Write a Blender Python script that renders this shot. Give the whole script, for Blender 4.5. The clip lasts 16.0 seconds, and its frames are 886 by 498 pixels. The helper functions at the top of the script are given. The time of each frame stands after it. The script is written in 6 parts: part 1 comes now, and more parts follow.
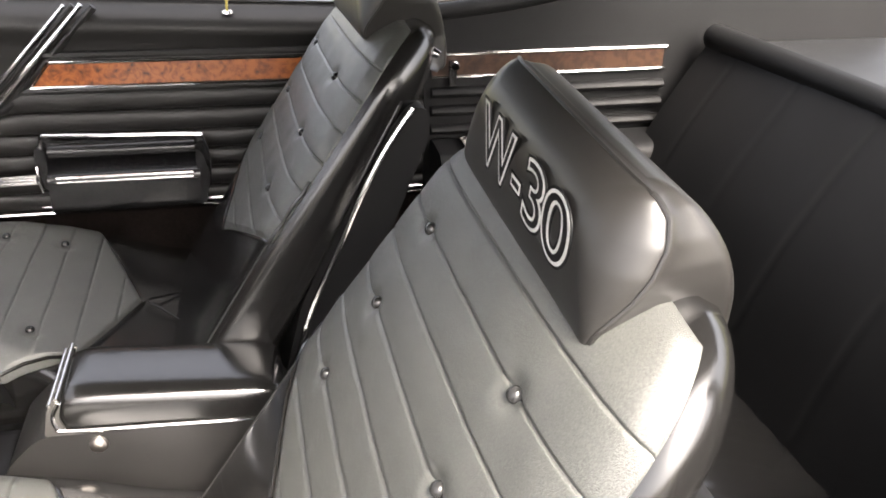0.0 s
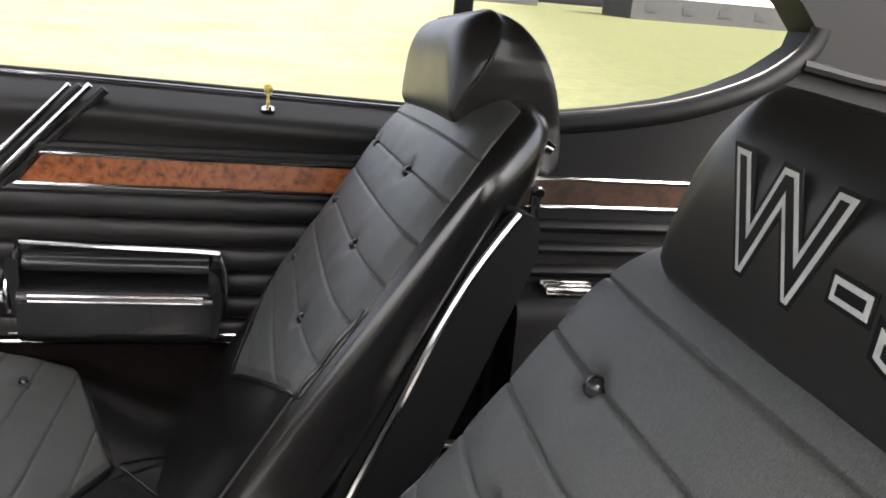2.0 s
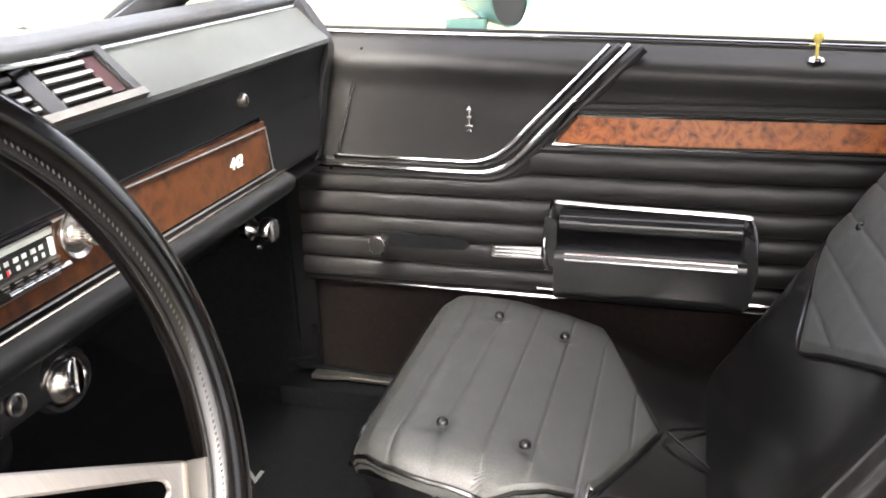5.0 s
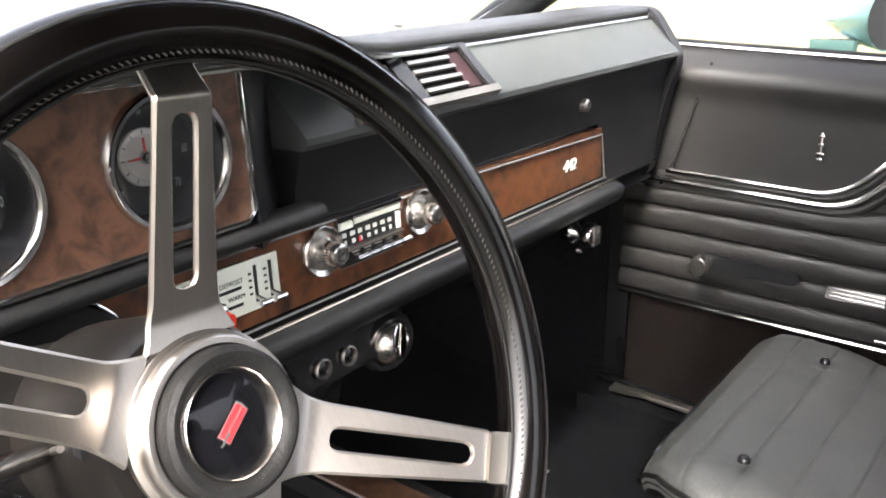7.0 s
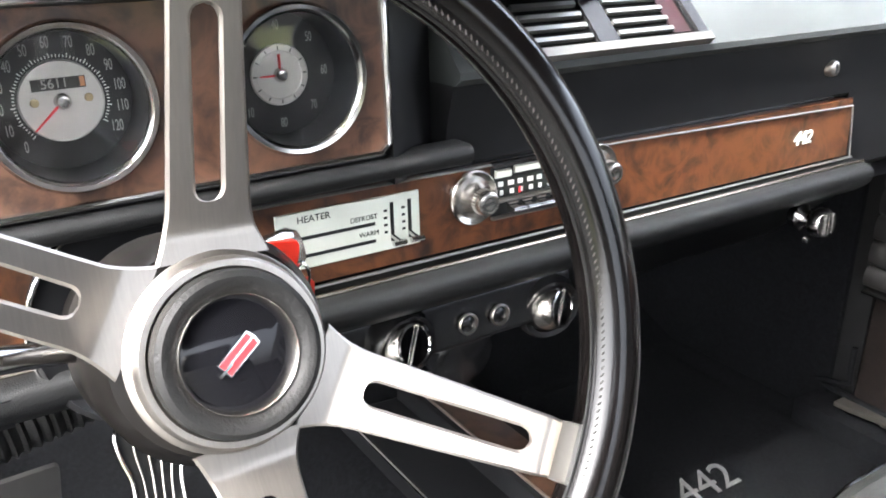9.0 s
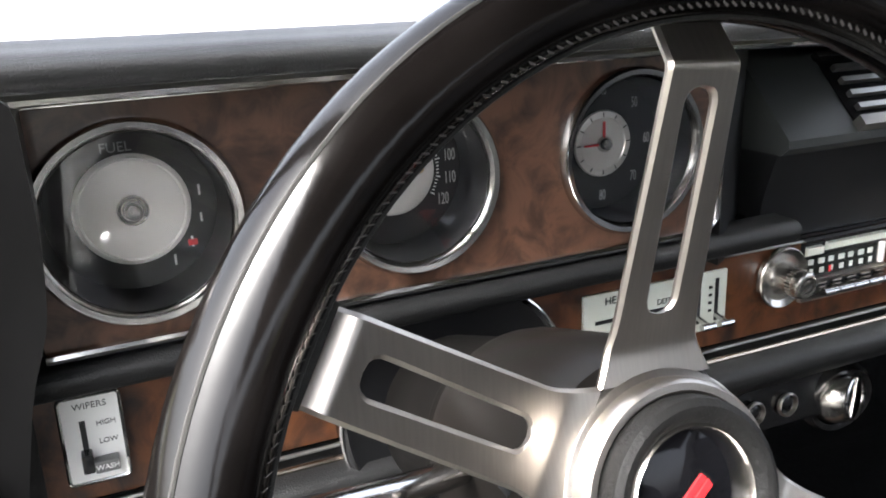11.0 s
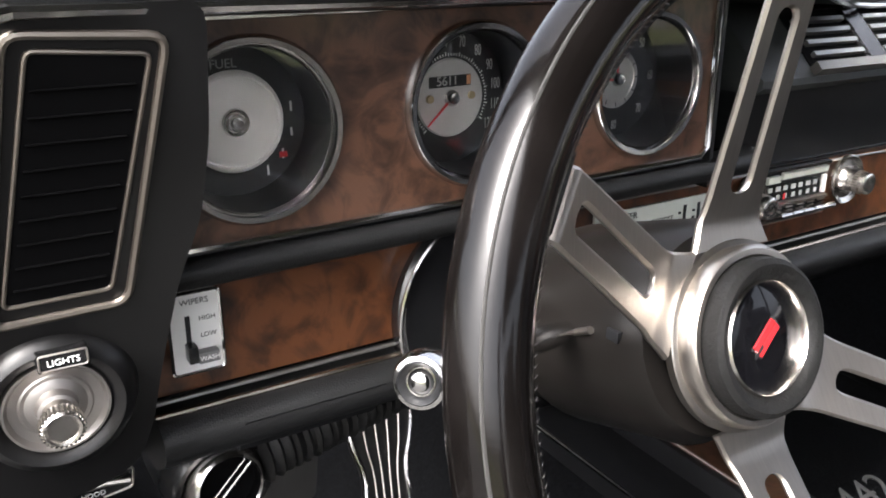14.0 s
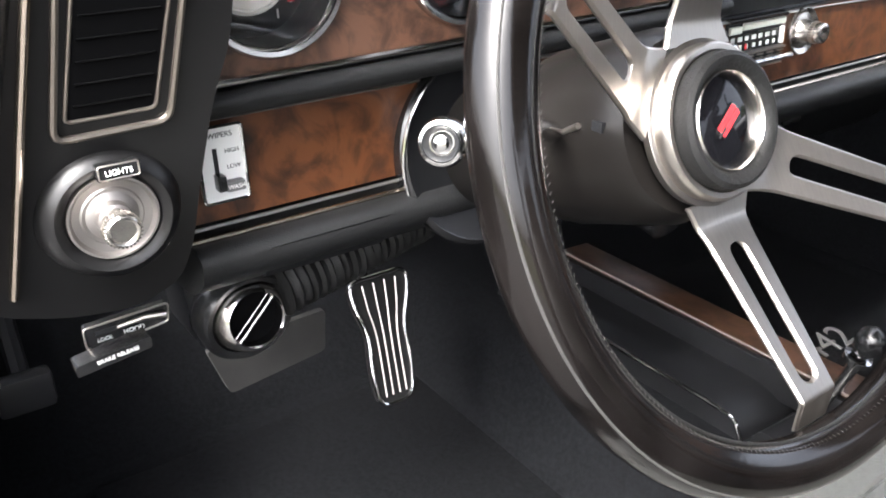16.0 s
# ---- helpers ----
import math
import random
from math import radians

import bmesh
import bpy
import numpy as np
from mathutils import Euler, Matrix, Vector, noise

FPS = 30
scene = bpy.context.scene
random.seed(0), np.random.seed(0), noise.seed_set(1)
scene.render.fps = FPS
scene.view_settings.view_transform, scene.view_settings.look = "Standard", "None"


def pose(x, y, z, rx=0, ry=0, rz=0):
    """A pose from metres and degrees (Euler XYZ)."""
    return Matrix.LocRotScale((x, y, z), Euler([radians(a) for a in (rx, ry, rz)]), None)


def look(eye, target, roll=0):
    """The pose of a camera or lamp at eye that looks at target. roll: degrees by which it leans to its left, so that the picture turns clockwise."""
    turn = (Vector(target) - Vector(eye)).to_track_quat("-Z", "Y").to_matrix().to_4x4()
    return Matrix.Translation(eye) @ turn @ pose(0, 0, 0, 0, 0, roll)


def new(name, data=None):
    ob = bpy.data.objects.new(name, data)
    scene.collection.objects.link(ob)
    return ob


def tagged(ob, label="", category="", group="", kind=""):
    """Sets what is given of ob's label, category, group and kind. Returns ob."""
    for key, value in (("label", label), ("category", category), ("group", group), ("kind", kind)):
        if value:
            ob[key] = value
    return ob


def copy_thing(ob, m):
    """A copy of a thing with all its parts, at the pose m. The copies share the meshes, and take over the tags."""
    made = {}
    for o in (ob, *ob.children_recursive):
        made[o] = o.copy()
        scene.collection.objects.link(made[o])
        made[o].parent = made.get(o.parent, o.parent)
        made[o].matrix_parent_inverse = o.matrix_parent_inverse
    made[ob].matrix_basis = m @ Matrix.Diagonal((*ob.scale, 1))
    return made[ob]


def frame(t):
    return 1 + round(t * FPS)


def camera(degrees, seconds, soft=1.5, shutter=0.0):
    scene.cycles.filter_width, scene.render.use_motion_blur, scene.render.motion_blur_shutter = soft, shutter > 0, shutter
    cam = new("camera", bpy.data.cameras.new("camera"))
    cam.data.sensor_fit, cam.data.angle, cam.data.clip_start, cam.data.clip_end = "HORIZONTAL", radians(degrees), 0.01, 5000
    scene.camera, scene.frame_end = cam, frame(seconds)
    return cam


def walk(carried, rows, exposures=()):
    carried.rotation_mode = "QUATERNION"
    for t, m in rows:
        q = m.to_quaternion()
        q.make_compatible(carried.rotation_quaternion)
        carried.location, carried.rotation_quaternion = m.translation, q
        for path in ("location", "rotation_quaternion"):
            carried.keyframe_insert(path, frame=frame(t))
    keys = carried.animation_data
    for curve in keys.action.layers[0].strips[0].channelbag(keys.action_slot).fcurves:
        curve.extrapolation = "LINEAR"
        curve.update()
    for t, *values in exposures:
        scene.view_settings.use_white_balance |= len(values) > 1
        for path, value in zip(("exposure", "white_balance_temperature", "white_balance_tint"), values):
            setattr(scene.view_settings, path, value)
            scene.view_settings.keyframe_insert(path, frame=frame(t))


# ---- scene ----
EXPOSURES = [(0, 3.35, 6900, 12), (0.5, 2.85, 7100, 13), (1, 3.4, 6800, 11), (1.5, 3.65, 6800, 10), (2, 2.72, 6600, 11), (2.5, 2.5, 6300, 12), (3, 2.6, 6000, 13),
             (3.5, 3.5, 6350, 13), (4.0, 3.8, 6650, 13), (4.5, 3.75, 6700, 13), (5, 3.62, 6750, 12), (7.5, 3.43, 6500, 11), (8.5, 3.55, 6300, 9), (9, 3.97, 6250, 9),
             (9.5, 3.5, 6350, 9), (10, 3.5, 6350, 9), (12.5, 2.45, 6250, 10), (13.5, 2.5, 6400, 11), (14.5, 3.12, 6300, 11), (16, 3.45, 6250, 10)]
cam = camera(55.2, 16.0, soft=1.8)
PATH = [
    (0, (0.539, -0.963, 1.329), (0.96, 0.752, 0.392), 1.8),
    (0.5, (0.579, -0.813, 1.178), (0.978, 0.94, 0.302), 3.0),
    (1, (0.62, -0.697, 1.116), (1.01, 1.112, 0.356), 5.5),
    (1.5, (0.582, -0.654, 1.13), (0.966, 1.172, 0.408), 2.9),
    (2, (0.528, -0.626, 1.15), (0.921, 1.249, 0.575), 4.8),
    (2.5, (0.483, -0.606, 1.143), (0.682, 1.3, 0.571), 3.2),
    (2.6, (0.462, -0.609, 1.146), (0.61, 1.294, 0.55), 2.7),
    (3, (0.426, -0.596, 1.138), (0.361, 1.281, 0.45), 0.8),
    (3.5, (0.384, -0.593, 1.128), (0.17, 1.25, 0.382), -0.8),
    (4, (0.365, -0.589, 1.115), (0.085, 1.229, 0.331), -1.6),
    (4.5, (0.354, -0.588, 1.122), (0.016, 1.228, 0.355), -1.6),
    (5, (0.333, -0.58, 1.131), (-0.187, 1.227, 0.448), -1.9),
    (5.2, (0.325, -0.575, 1.135), (-0.299, 1.209, 0.481), -2.0),
    (7.3, (0.33, -0.594, 1.118), (-0.886, 0.84, 0.435), 0.5),
    (7.5, (0.332, -0.552, 1.112), (-0.9, 0.844, 0.382), 1.7),
    (8, (0.337, -0.519, 1.081), (-0.935, 0.819, 0.31), 4.2),
    (8.5, (0.342, -0.488, 1.085), (-1.059, 0.727, 0.337), 3.1),
    (9, (0.352, -0.476, 1.091), (-1.214, 0.543, 0.378), 0.4),
    (9.5, (0.324, -0.495, 1.093), (-1.372, 0.325, 0.421), -2.0),
    (10, (0.286, -0.516, 1.094), (-1.459, 0.232, 0.464), -2.3),
    (10.2, (0.278, -0.52, 1.095), (-1.478, 0.211, 0.476), -2.0),
    (12.3, (0.152, -0.666, 1.11), (-1.485, 0.281, 0.459), 2.5),
    (12.5, (0.15, -0.675, 1.111), (-1.476, 0.294, 0.465), 2.6),
    (13, (0.17, -0.681, 1.104), (-1.432, 0.327, 0.458), 2.6),
    (13.5, (0.209, -0.677, 1.094), (-1.377, 0.349, 0.437), 2.2),
    (14, (0.243, -0.695, 1.084), (-1.337, 0.322, 0.398), 1.8),
    (14.5, (0.255, -0.728, 1.071), (-1.321, 0.269, 0.348), 0.9),
    (15, (0.269, -0.744, 1.066), (-1.289, 0.257, 0.31), 0.5),
    (15.5, (0.283, -0.753, 1.058), (-1.248, 0.254, 0.258), 0.2),
    (16, (0.301, -0.756, 1.045), (-1.186, 0.281, 0.201), -0.3),
]
walk(cam, [(t, look(eye, target, roll)) for t, eye, target, roll in PATH], exposures=EXPOSURES)

# ---- light: overcast bright sky, a soft high sun from the open driver's side ----
SUN_EL, SUN_AZ = radians(50), radians(158)      # azimuth of the sun, from +y towards +x
world = bpy.data.worlds.new("sky")
scene.world = world
world.use_nodes = True
wn = world.node_tree.nodes
wl = world.node_tree.links
sky = wn.new("ShaderNodeTexSky")
sky.sky_type = 'NISHITA'
sky.sun_disc = False
sky.sun_elevation, sky.sun_rotation = SUN_EL, SUN_AZ
sky.air_density, sky.dust_density, sky.ozone_density = 0.6, 7.0, 0.6
wn["Background"].inputs[1].default_value = 0.15
haze = wn.new("ShaderNodeHueSaturation")         # thin high cloud whitens the sky
haze.inputs["Saturation"].default_value = 0.4
wl.new(sky.outputs[0], haze.inputs["Color"])
wl.new(haze.outputs[0], wn["Background"].inputs[0])
sun = new("sun", bpy.data.lights.new("sun", 'SUN'))
sun.data.energy, sun.data.angle, sun.data.color = 1.3, radians(26), (1.0, 0.94, 0.87)
sun_dir = Vector((math.sin(SUN_AZ) * math.cos(SUN_EL), math.cos(SUN_AZ) * math.cos(SUN_EL), math.sin(SUN_EL)))
sun.matrix_world = look(sun_dir * 20, (0, 0, 0))


# ---- materials ----
def mat(name, color, rough=0.5, metal=0.0, coat=0.0, var=0.0, var_scale=8.0, bump=0.0, bump_scale=300.0,
        bump_kind="noise", spec=0.5, rough_var=0.0, stretch=(1, 1, 1), color2=None, bump_dist=0.001):
    """A surface with colour variation, roughness variation and fine relief at real-world size."""
    m = bpy.data.materials.new(name)
    m.use_nodes = True
    nt = m.node_tree
    b = nt.nodes["Principled BSDF"]
    b.inputs["Roughness"].default_value = rough
    b.inputs["Metallic"].default_value = metal
    b.inputs["Coat Weight"].default_value = coat
    b.inputs["Coat Roughness"].default_value = 0.06
    b.inputs["Specular IOR Level"].default_value = spec
    b.inputs["Base Color"].default_value = (*color, 1)
    tc = nt.nodes.new("ShaderNodeTexCoord")
    mp = nt.nodes.new("ShaderNodeMapping")
    mp.inputs["Scale"].default_value = stretch
    nt.links.new(tc.outputs["Object"], mp.inputs[0])
    if var:
        n = nt.nodes.new("ShaderNodeTexNoise")
        n.inputs["Scale"].default_value, n.inputs["Detail"].default_value = var_scale, 6
        nt.links.new(mp.outputs[0], n.inputs["Vector"])
        r = nt.nodes.new("ShaderNodeValToRGB")
        lo = tuple(c * (1 - var) for c in color)
        hi = color2 or tuple(min(1, c * (1 + var)) for c in color)
        r.color_ramp.elements[0].position, r.color_ramp.elements[1].position = 0.3, 0.7
        r.color_ramp.elements[0].color, r.color_ramp.elements[1].color = (*lo, 1), (*hi, 1)
        nt.links.new(n.outputs["Fac"], r.inputs[0])
        nt.links.new(r.outputs[0], b.inputs["Base Color"])
    if rough_var:
        n2 = nt.nodes.new("ShaderNodeTexNoise")
        n2.inputs["Scale"].default_value, n2.inputs["Detail"].default_value = 14, 8
        nt.links.new(mp.outputs[0], n2.inputs["Vector"])
        mr = nt.nodes.new("ShaderNodeMapRange")
        mr.inputs["To Min"].default_value, mr.inputs["To Max"].default_value = rough - rough_var, rough + rough_var
        nt.links.new(n2.outputs["Fac"], mr.inputs["Value"])
        nt.links.new(mr.outputs[0], b.inputs["Roughness"])
    if bump:
        if bump_kind == "voronoi":
            t = nt.nodes.new("ShaderNodeTexVoronoi")
            t.feature = 'DISTANCE_TO_EDGE'
            out = t.outputs["Distance"]
        else:
            t = nt.nodes.new("ShaderNodeTexNoise")
            t.inputs["Detail"].default_value = 4
            out = t.outputs["Fac"]
        t.inputs["Scale"].default_value = bump_scale
        nt.links.new(mp.outputs[0], t.inputs["Vector"])
        bp = nt.nodes.new("ShaderNodeBump")
        bp.inputs["Strength"].default_value, bp.inputs["Distance"].default_value = bump, bump_dist
        nt.links.new(out, bp.inputs["Height"])
        nt.links.new(bp.outputs[0], b.inputs["Normal"])
    return m


def burl(name, dark, mid, light, scale=28.0, coat=0.7):
    """Walnut burl veneer: swirling dark eyes in warm brown under a clear coat."""
    m = bpy.data.materials.new(name)
    m.use_nodes = True
    nt = m.node_tree
    b = nt.nodes["Principled BSDF"]
    b.inputs["Roughness"].default_value = 0.35
    b.inputs["Coat Weight"].default_value = coat
    b.inputs["Coat Roughness"].default_value = 0.12
    tc = nt.nodes.new("ShaderNodeTexCoord")
    n = nt.nodes.new("ShaderNodeTexNoise")
    n.inputs["Scale"].default_value, n.inputs["Detail"].default_value, n.inputs["Distortion"].default_value = scale, 9, 2.2
    n.inputs["Roughness"].default_value = 0.62
    v = nt.nodes.new("ShaderNodeTexVoronoi")
    v.inputs["Scale"].default_value = scale * 1.9
    mix = nt.nodes.new("ShaderNodeMath")
    mix.operation = 'MULTIPLY_ADD'
    nt.links.new(tc.outputs["Object"], n.inputs["Vector"])
    nt.links.new(tc.outputs["Object"], v.inputs["Vector"])
    nt.links.new(v.outputs["Distance"], mix.inputs[0])
    mix.inputs[1].default_value = 0.35
    nt.links.new(n.outputs["Fac"], mix.inputs[2])
    r = nt.nodes.new("ShaderNodeValToRGB")
    e = r.color_ramp.elements
    e[0].position, e[0].color = 0.42, (*dark, 1)
    e[1].position, e[1].color = 0.78, (*light, 1)
    k = e.new(0.58)
    k.color = (*mid, 1)
    nt.links.new(mix.outputs[0], r.inputs[0])
    nt.links.new(r.outputs[0], b.inputs["Base Color"])
    return m


LEATHER = mat("seat_vinyl", (0.054, 0.0552, 0.0505), 0.39, var=0.42, var_scale=800, bump=1.0, bump_scale=1150, rough_var=0.05, bump_dist=0.0007, stretch=(0.6, 1, 0.6), spec=0.75)
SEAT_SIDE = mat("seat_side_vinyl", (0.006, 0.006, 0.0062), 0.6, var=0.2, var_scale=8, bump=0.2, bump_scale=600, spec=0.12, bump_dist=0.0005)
HEAD_VINYL = mat("headrest_vinyl", (0.017, 0.0162, 0.0152), 0.36, var=0.15, var_scale=5, bump=0.1, bump_scale=700, bump_kind="voronoi", rough_var=0.05, bump_dist=0.0004, spec=0.5)
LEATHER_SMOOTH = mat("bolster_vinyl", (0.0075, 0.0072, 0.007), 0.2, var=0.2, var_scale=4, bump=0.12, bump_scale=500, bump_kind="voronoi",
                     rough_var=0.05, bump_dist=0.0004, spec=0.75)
VINYL = mat("door_vinyl", (0.0150, 0.0144, 0.0140), 0.42, var=0.2, var_scale=6, bump=0.3, bump_scale=700, rough_var=0.06, bump_dist=0.0005, spec=0.32)
PAD = mat("dash_pad", (0.0085, 0.0088, 0.0092), 0.46, var=0.2, var_scale=5, bump=0.6, bump_scale=520, bump_kind="voronoi", rough_var=0.05,
          bump_dist=0.0006, spec=0.3)
PLASTIC = mat("black_plastic", (0.009, 0.009, 0.0095), 0.24, var=0.2, var_scale=9, bump=0.08, bump_scale=900, rough_var=0.05)
SATIN_BLACK = mat("satin_black_paint", (0.0062, 0.0064, 0.0072), 0.5, var=0.3, var_scale=12, spec=0.22)
CARPET = mat("carpet", (0.0046, 0.0050, 0.0060), 0.95, var=0.5, var_scale=180, bump=1.0, bump_scale=900, bump_dist=0.003, spec=0.1)
CARPET_BROWN = mat("door_carpet", (0.0062, 0.0042, 0.0035), 0.95, var=0.5, var_scale=160, bump=1.0, bump_scale=700, bump_dist=0.003, spec=0.1)
RUBBER = mat("rubber", (0.008, 0.008, 0.008), 0.55, var=0.2, var_scale=20, bump=0.6, bump_scale=420, spec=0.22)
RIM = mat("wheel_leather", (0.0030, 0.0024, 0.0022), 0.15, coat=0.0, var=0.6, var_scale=30, bump=0.1, bump_scale=260, rough_var=0.08, bump_dist=0.0005, color2=(0.0050, 0.0042, 0.0040), spec=0.34)
THREAD = mat("thread", (0.022, 0.021, 0.020), 0.8)
CHROME = mat("chrome", (0.60, 0.59, 0.58), 0.13, 1.0, rough_var=0.04)
STEEL = mat("brushed_steel", (0.43, 0.40, 0.365), 0.33, 1.0, var=0.05, var_scale=60, bump=0.05, bump_scale=300, stretch=(1, 12, 1), rough_var=0.05)
SILVER = mat("silver_plate", (0.54, 0.57, 0.51), 0.4, 0.0, var=0.06, var_scale=20)
# Spun metal made pale and mostly diffuse; the colour stands for reflected daylight.
SPUN_SILVER_LIT = mat("spun_silver_lit", (0.86, 0.83, 0.78), 0.42, 0.15, var=0.06, var_scale=40)
DIAL_GREY_DISC = mat("dial_grey", (0.50, 0.49, 0.47), 0.36, 0.6, var=0.1, var_scale=40)
DIAL_BLACK = mat("dial_black", (0.006, 0.0065, 0.0075), 0.45)
WHITE = mat("white_paint", (0.72, 0.72, 0.70), 0.5, var=0.05, var_scale=40)
RED = mat("red_paint", (0.55, 0.02, 0.025), 0.35, var=0.1, var_scale=30)
RED_PLASTIC = mat("red_plastic", (0.62, 0.03, 0.015), 0.3, var=0.1, var_scale=30)
PIN_YELLOW = mat("aged_yellow_plastic", (0.62, 0.50, 0.12), 0.4)
BURL = burl("walnut_burl", (0.060, 0.014, 0.004), (0.20, 0.048, 0.009), (0.34, 0.100, 0.022), 38, 0.4)
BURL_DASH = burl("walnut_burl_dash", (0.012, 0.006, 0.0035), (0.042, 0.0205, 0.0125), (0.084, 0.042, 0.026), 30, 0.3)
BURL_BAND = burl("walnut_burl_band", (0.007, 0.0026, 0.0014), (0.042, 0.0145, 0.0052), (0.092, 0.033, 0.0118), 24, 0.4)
PAINT = mat("body_paint", (0.74, 0.76, 0.75), 0.25, 0.0, coat=1.0, var=0.05, var_scale=3)
HEADLINER = mat("headliner", (0.030, 0.028, 0.027), 0.8, var=0.2, var_scale=10, bump=0.3, bump_scale=600)
CONCRETE = mat("grey_drive", (0.065, 0.064, 0.062), 0.85, var=0.15, var_scale=0.8, bump=0.5, bump_scale=60, bump_dist=0.004, spec=0.2)
DULL = mat("dull_bronze_trim", (0.26, 0.23, 0.20), 0.38, 1.0, var=0.1, var_scale=30)
DISH = mat("satin_dish", (0.36, 0.34, 0.325), 0.42, 1.0, var=0.06, var_scale=60, rough_var=0.04)
KNOB_STEEL = mat("polished_nickel", (0.60, 0.57, 0.53), 0.24, 1.0, rough_var=0.05)
DIAL_PALE = mat("dial_pale_print", (0.45, 0.46, 0.44), 0.5)
DULL_STEEL = mat("dull_steel", (0.27, 0.27, 0.26), 0.4, 0.9, var=0.1, var_scale=30)
WARM_TRIM = mat("warm_bright_trim", (0.50, 0.43, 0.36), 0.22, 1.0, var=0.1, var_scale=12, rough_var=0.06)
# Burl with the shade of the footwell and rear put into its colour.
SHADED_BURL = burl("walnut_burl_shaded", (0.012, 0.0065, 0.004), (0.022, 0.011, 0.0065), (0.044, 0.022, 0.013), 30, 0.0)
POD = mat("pod_vinyl", (0.0052, 0.0051, 0.0053), 0.33, var=0.25, var_scale=7, bump=0.12, bump_scale=900, rough_var=0.08, bump_dist=0.0004, spec=0.35)
TRIM_GREY = mat("satin_trim_plate", (0.16, 0.155, 0.145), 0.4, 0.8, var=0.1, var_scale=30)
# Trim vinyl darkened in its colour for the shade behind the front seats.
SHADED_VINYL = mat("shaded_rear_vinyl", (0.0045, 0.0045, 0.0047), 0.6, var=0.2, var_scale=4, bump=0.3, bump_scale=500, rough_var=0.06, spec=0.2, bump_dist=0.0005)
TEAL = mat("teal_paint", (0.10, 0.20, 0.18), 0.25, 0.2, coat=1.0, var=0.06, var_scale=4)
MAT_THREAD = mat("mat_thread", (0.10, 0.10, 0.098), 0.8, var=0.2, var_scale=200)
# Near-black colour standing for the shade inside the air vents.
VENT_SHADE = mat("vent_shade", (0.0016, 0.0016, 0.0018), 0.7, spec=0.04)
SIDING = mat("white_siding", (0.45, 0.45, 0.44), 0.6, var=0.06, var_scale=2)
ROOFING = mat("grey_roofing", (0.30, 0.30, 0.31), 0.7, var=0.15, var_scale=2)
# Skirting colour carries the shade on the house's near side.
SHADED_SKIRTING = mat("shaded_skirting", (0.014, 0.015, 0.014), 0.8, var=0.15, var_scale=2)
FENCE = mat("weathered_boards", (0.06, 0.055, 0.05), 0.85, var=0.3, var_scale=3)
BARK = mat("bark", (0.10, 0.08, 0.06), 0.9, var=0.3, var_scale=9, bump=0.6, bump_scale=40, bump_dist=0.02)
def grass(name, dry, green):
    """Mown grass, paler and drier ahead of the car, greener behind it, with fine clumps."""
    m = mat(name, dry, 0.9, var=0.2, var_scale=0.5, bump=0.7, bump_scale=26, bump_dist=0.02, spec=0.1)
    nt = m.node_tree
    b = nt.nodes["Principled BSDF"]
    base = b.inputs["Base Color"].links[0].from_socket
    tc = nt.nodes.new("ShaderNodeTexCoord")
    dot = nt.nodes.new("ShaderNodeVectorMath")
    dot.operation = 'DOT_PRODUCT'
    dot.inputs[1].default_value = (1.0, -0.24, 0.0)
    nt.links.new(tc.outputs["Object"], dot.inputs[0])
    ramp = nt.nodes.new("ShaderNodeMapRange")
    ramp.interpolation_type = 'SMOOTHSTEP'
    ramp.inputs["From Min"].default_value, ramp.inputs["From Max"].default_value = -3.0, 4.0
    nt.links.new(dot.outputs["Value"], ramp.inputs["Value"])
    fine = nt.nodes.new("ShaderNodeTexNoise")
    fine.inputs["Scale"].default_value, fine.inputs["Detail"].default_value = 5.0, 8
    nt.links.new(tc.outputs["Object"], fine.inputs["Vector"])
    clump = nt.nodes.new("ShaderNodeMix")
    clump.data_type, clump.blend_type = 'RGBA', 'MULTIPLY'
    clump.inputs["Factor"].default_value = 0.55
    nt.links.new(fine.outputs["Fac"], clump.inputs["B"])
    mix = nt.nodes.new("ShaderNodeMix")
    mix.data_type = 'RGBA'
    nt.links.new(ramp.outputs["Result"], mix.inputs["Factor"])
    nt.links.new(base, mix.inputs["A"])
    mix.inputs["B"].default_value = (*green, 1)
    nt.links.new(mix.outputs["Result"], clump.inputs["A"])
    nt.links.new(clump.outputs["Result"], b.inputs["Base Color"])
    return m


GRASS = grass("dry_grass", (0.205, 0.200, 0.118), (0.100, 0.106, 0.046))
LEAF = mat("foliage", (0.06, 0.075, 0.03), 0.8, var=0.4, var_scale=1.5)


def glass(name, rough=0.0, tint=(1, 1, 1), ior=1.45):
    m = bpy.data.materials.new(name)
    m.use_nodes = True
    b = m.node_tree.nodes["Principled BSDF"]
    b.inputs["Base Color"].default_value = (*tint, 1)
    b.inputs["Transmission Weight"].default_value = 1.0
    b.inputs["Roughness"].default_value = rough
    b.inputs["IOR"].default_value = ior
    return m


SCREEN_GLASS = glass("windshield_glass", ior=1.04)
DIAL_GLASS = glass("dial_glass", ior=1.42)


# ---- builders ----
def link(name, me, material, parent=None, label="", sharp=40):
    me.materials.append(material)
    me.polygons.foreach_set("use_smooth", [True] * len(me.polygons))
    me.set_sharp_from_angle(angle=radians(sharp))
    ob = new(name, me)
    if parent is not None:
        ob.parent = parent
    if label:
        tagged(ob, label=label)
    return ob


def part(name, bm, material, parent=None, label="", sharp=40):
    bmesh.ops.recalc_face_normals(bm, faces=bm.faces)
    me = bpy.data.meshes.new(name)
    bm.to_mesh(me)
    bm.free()
    return link(name, me, material, parent, label, sharp)


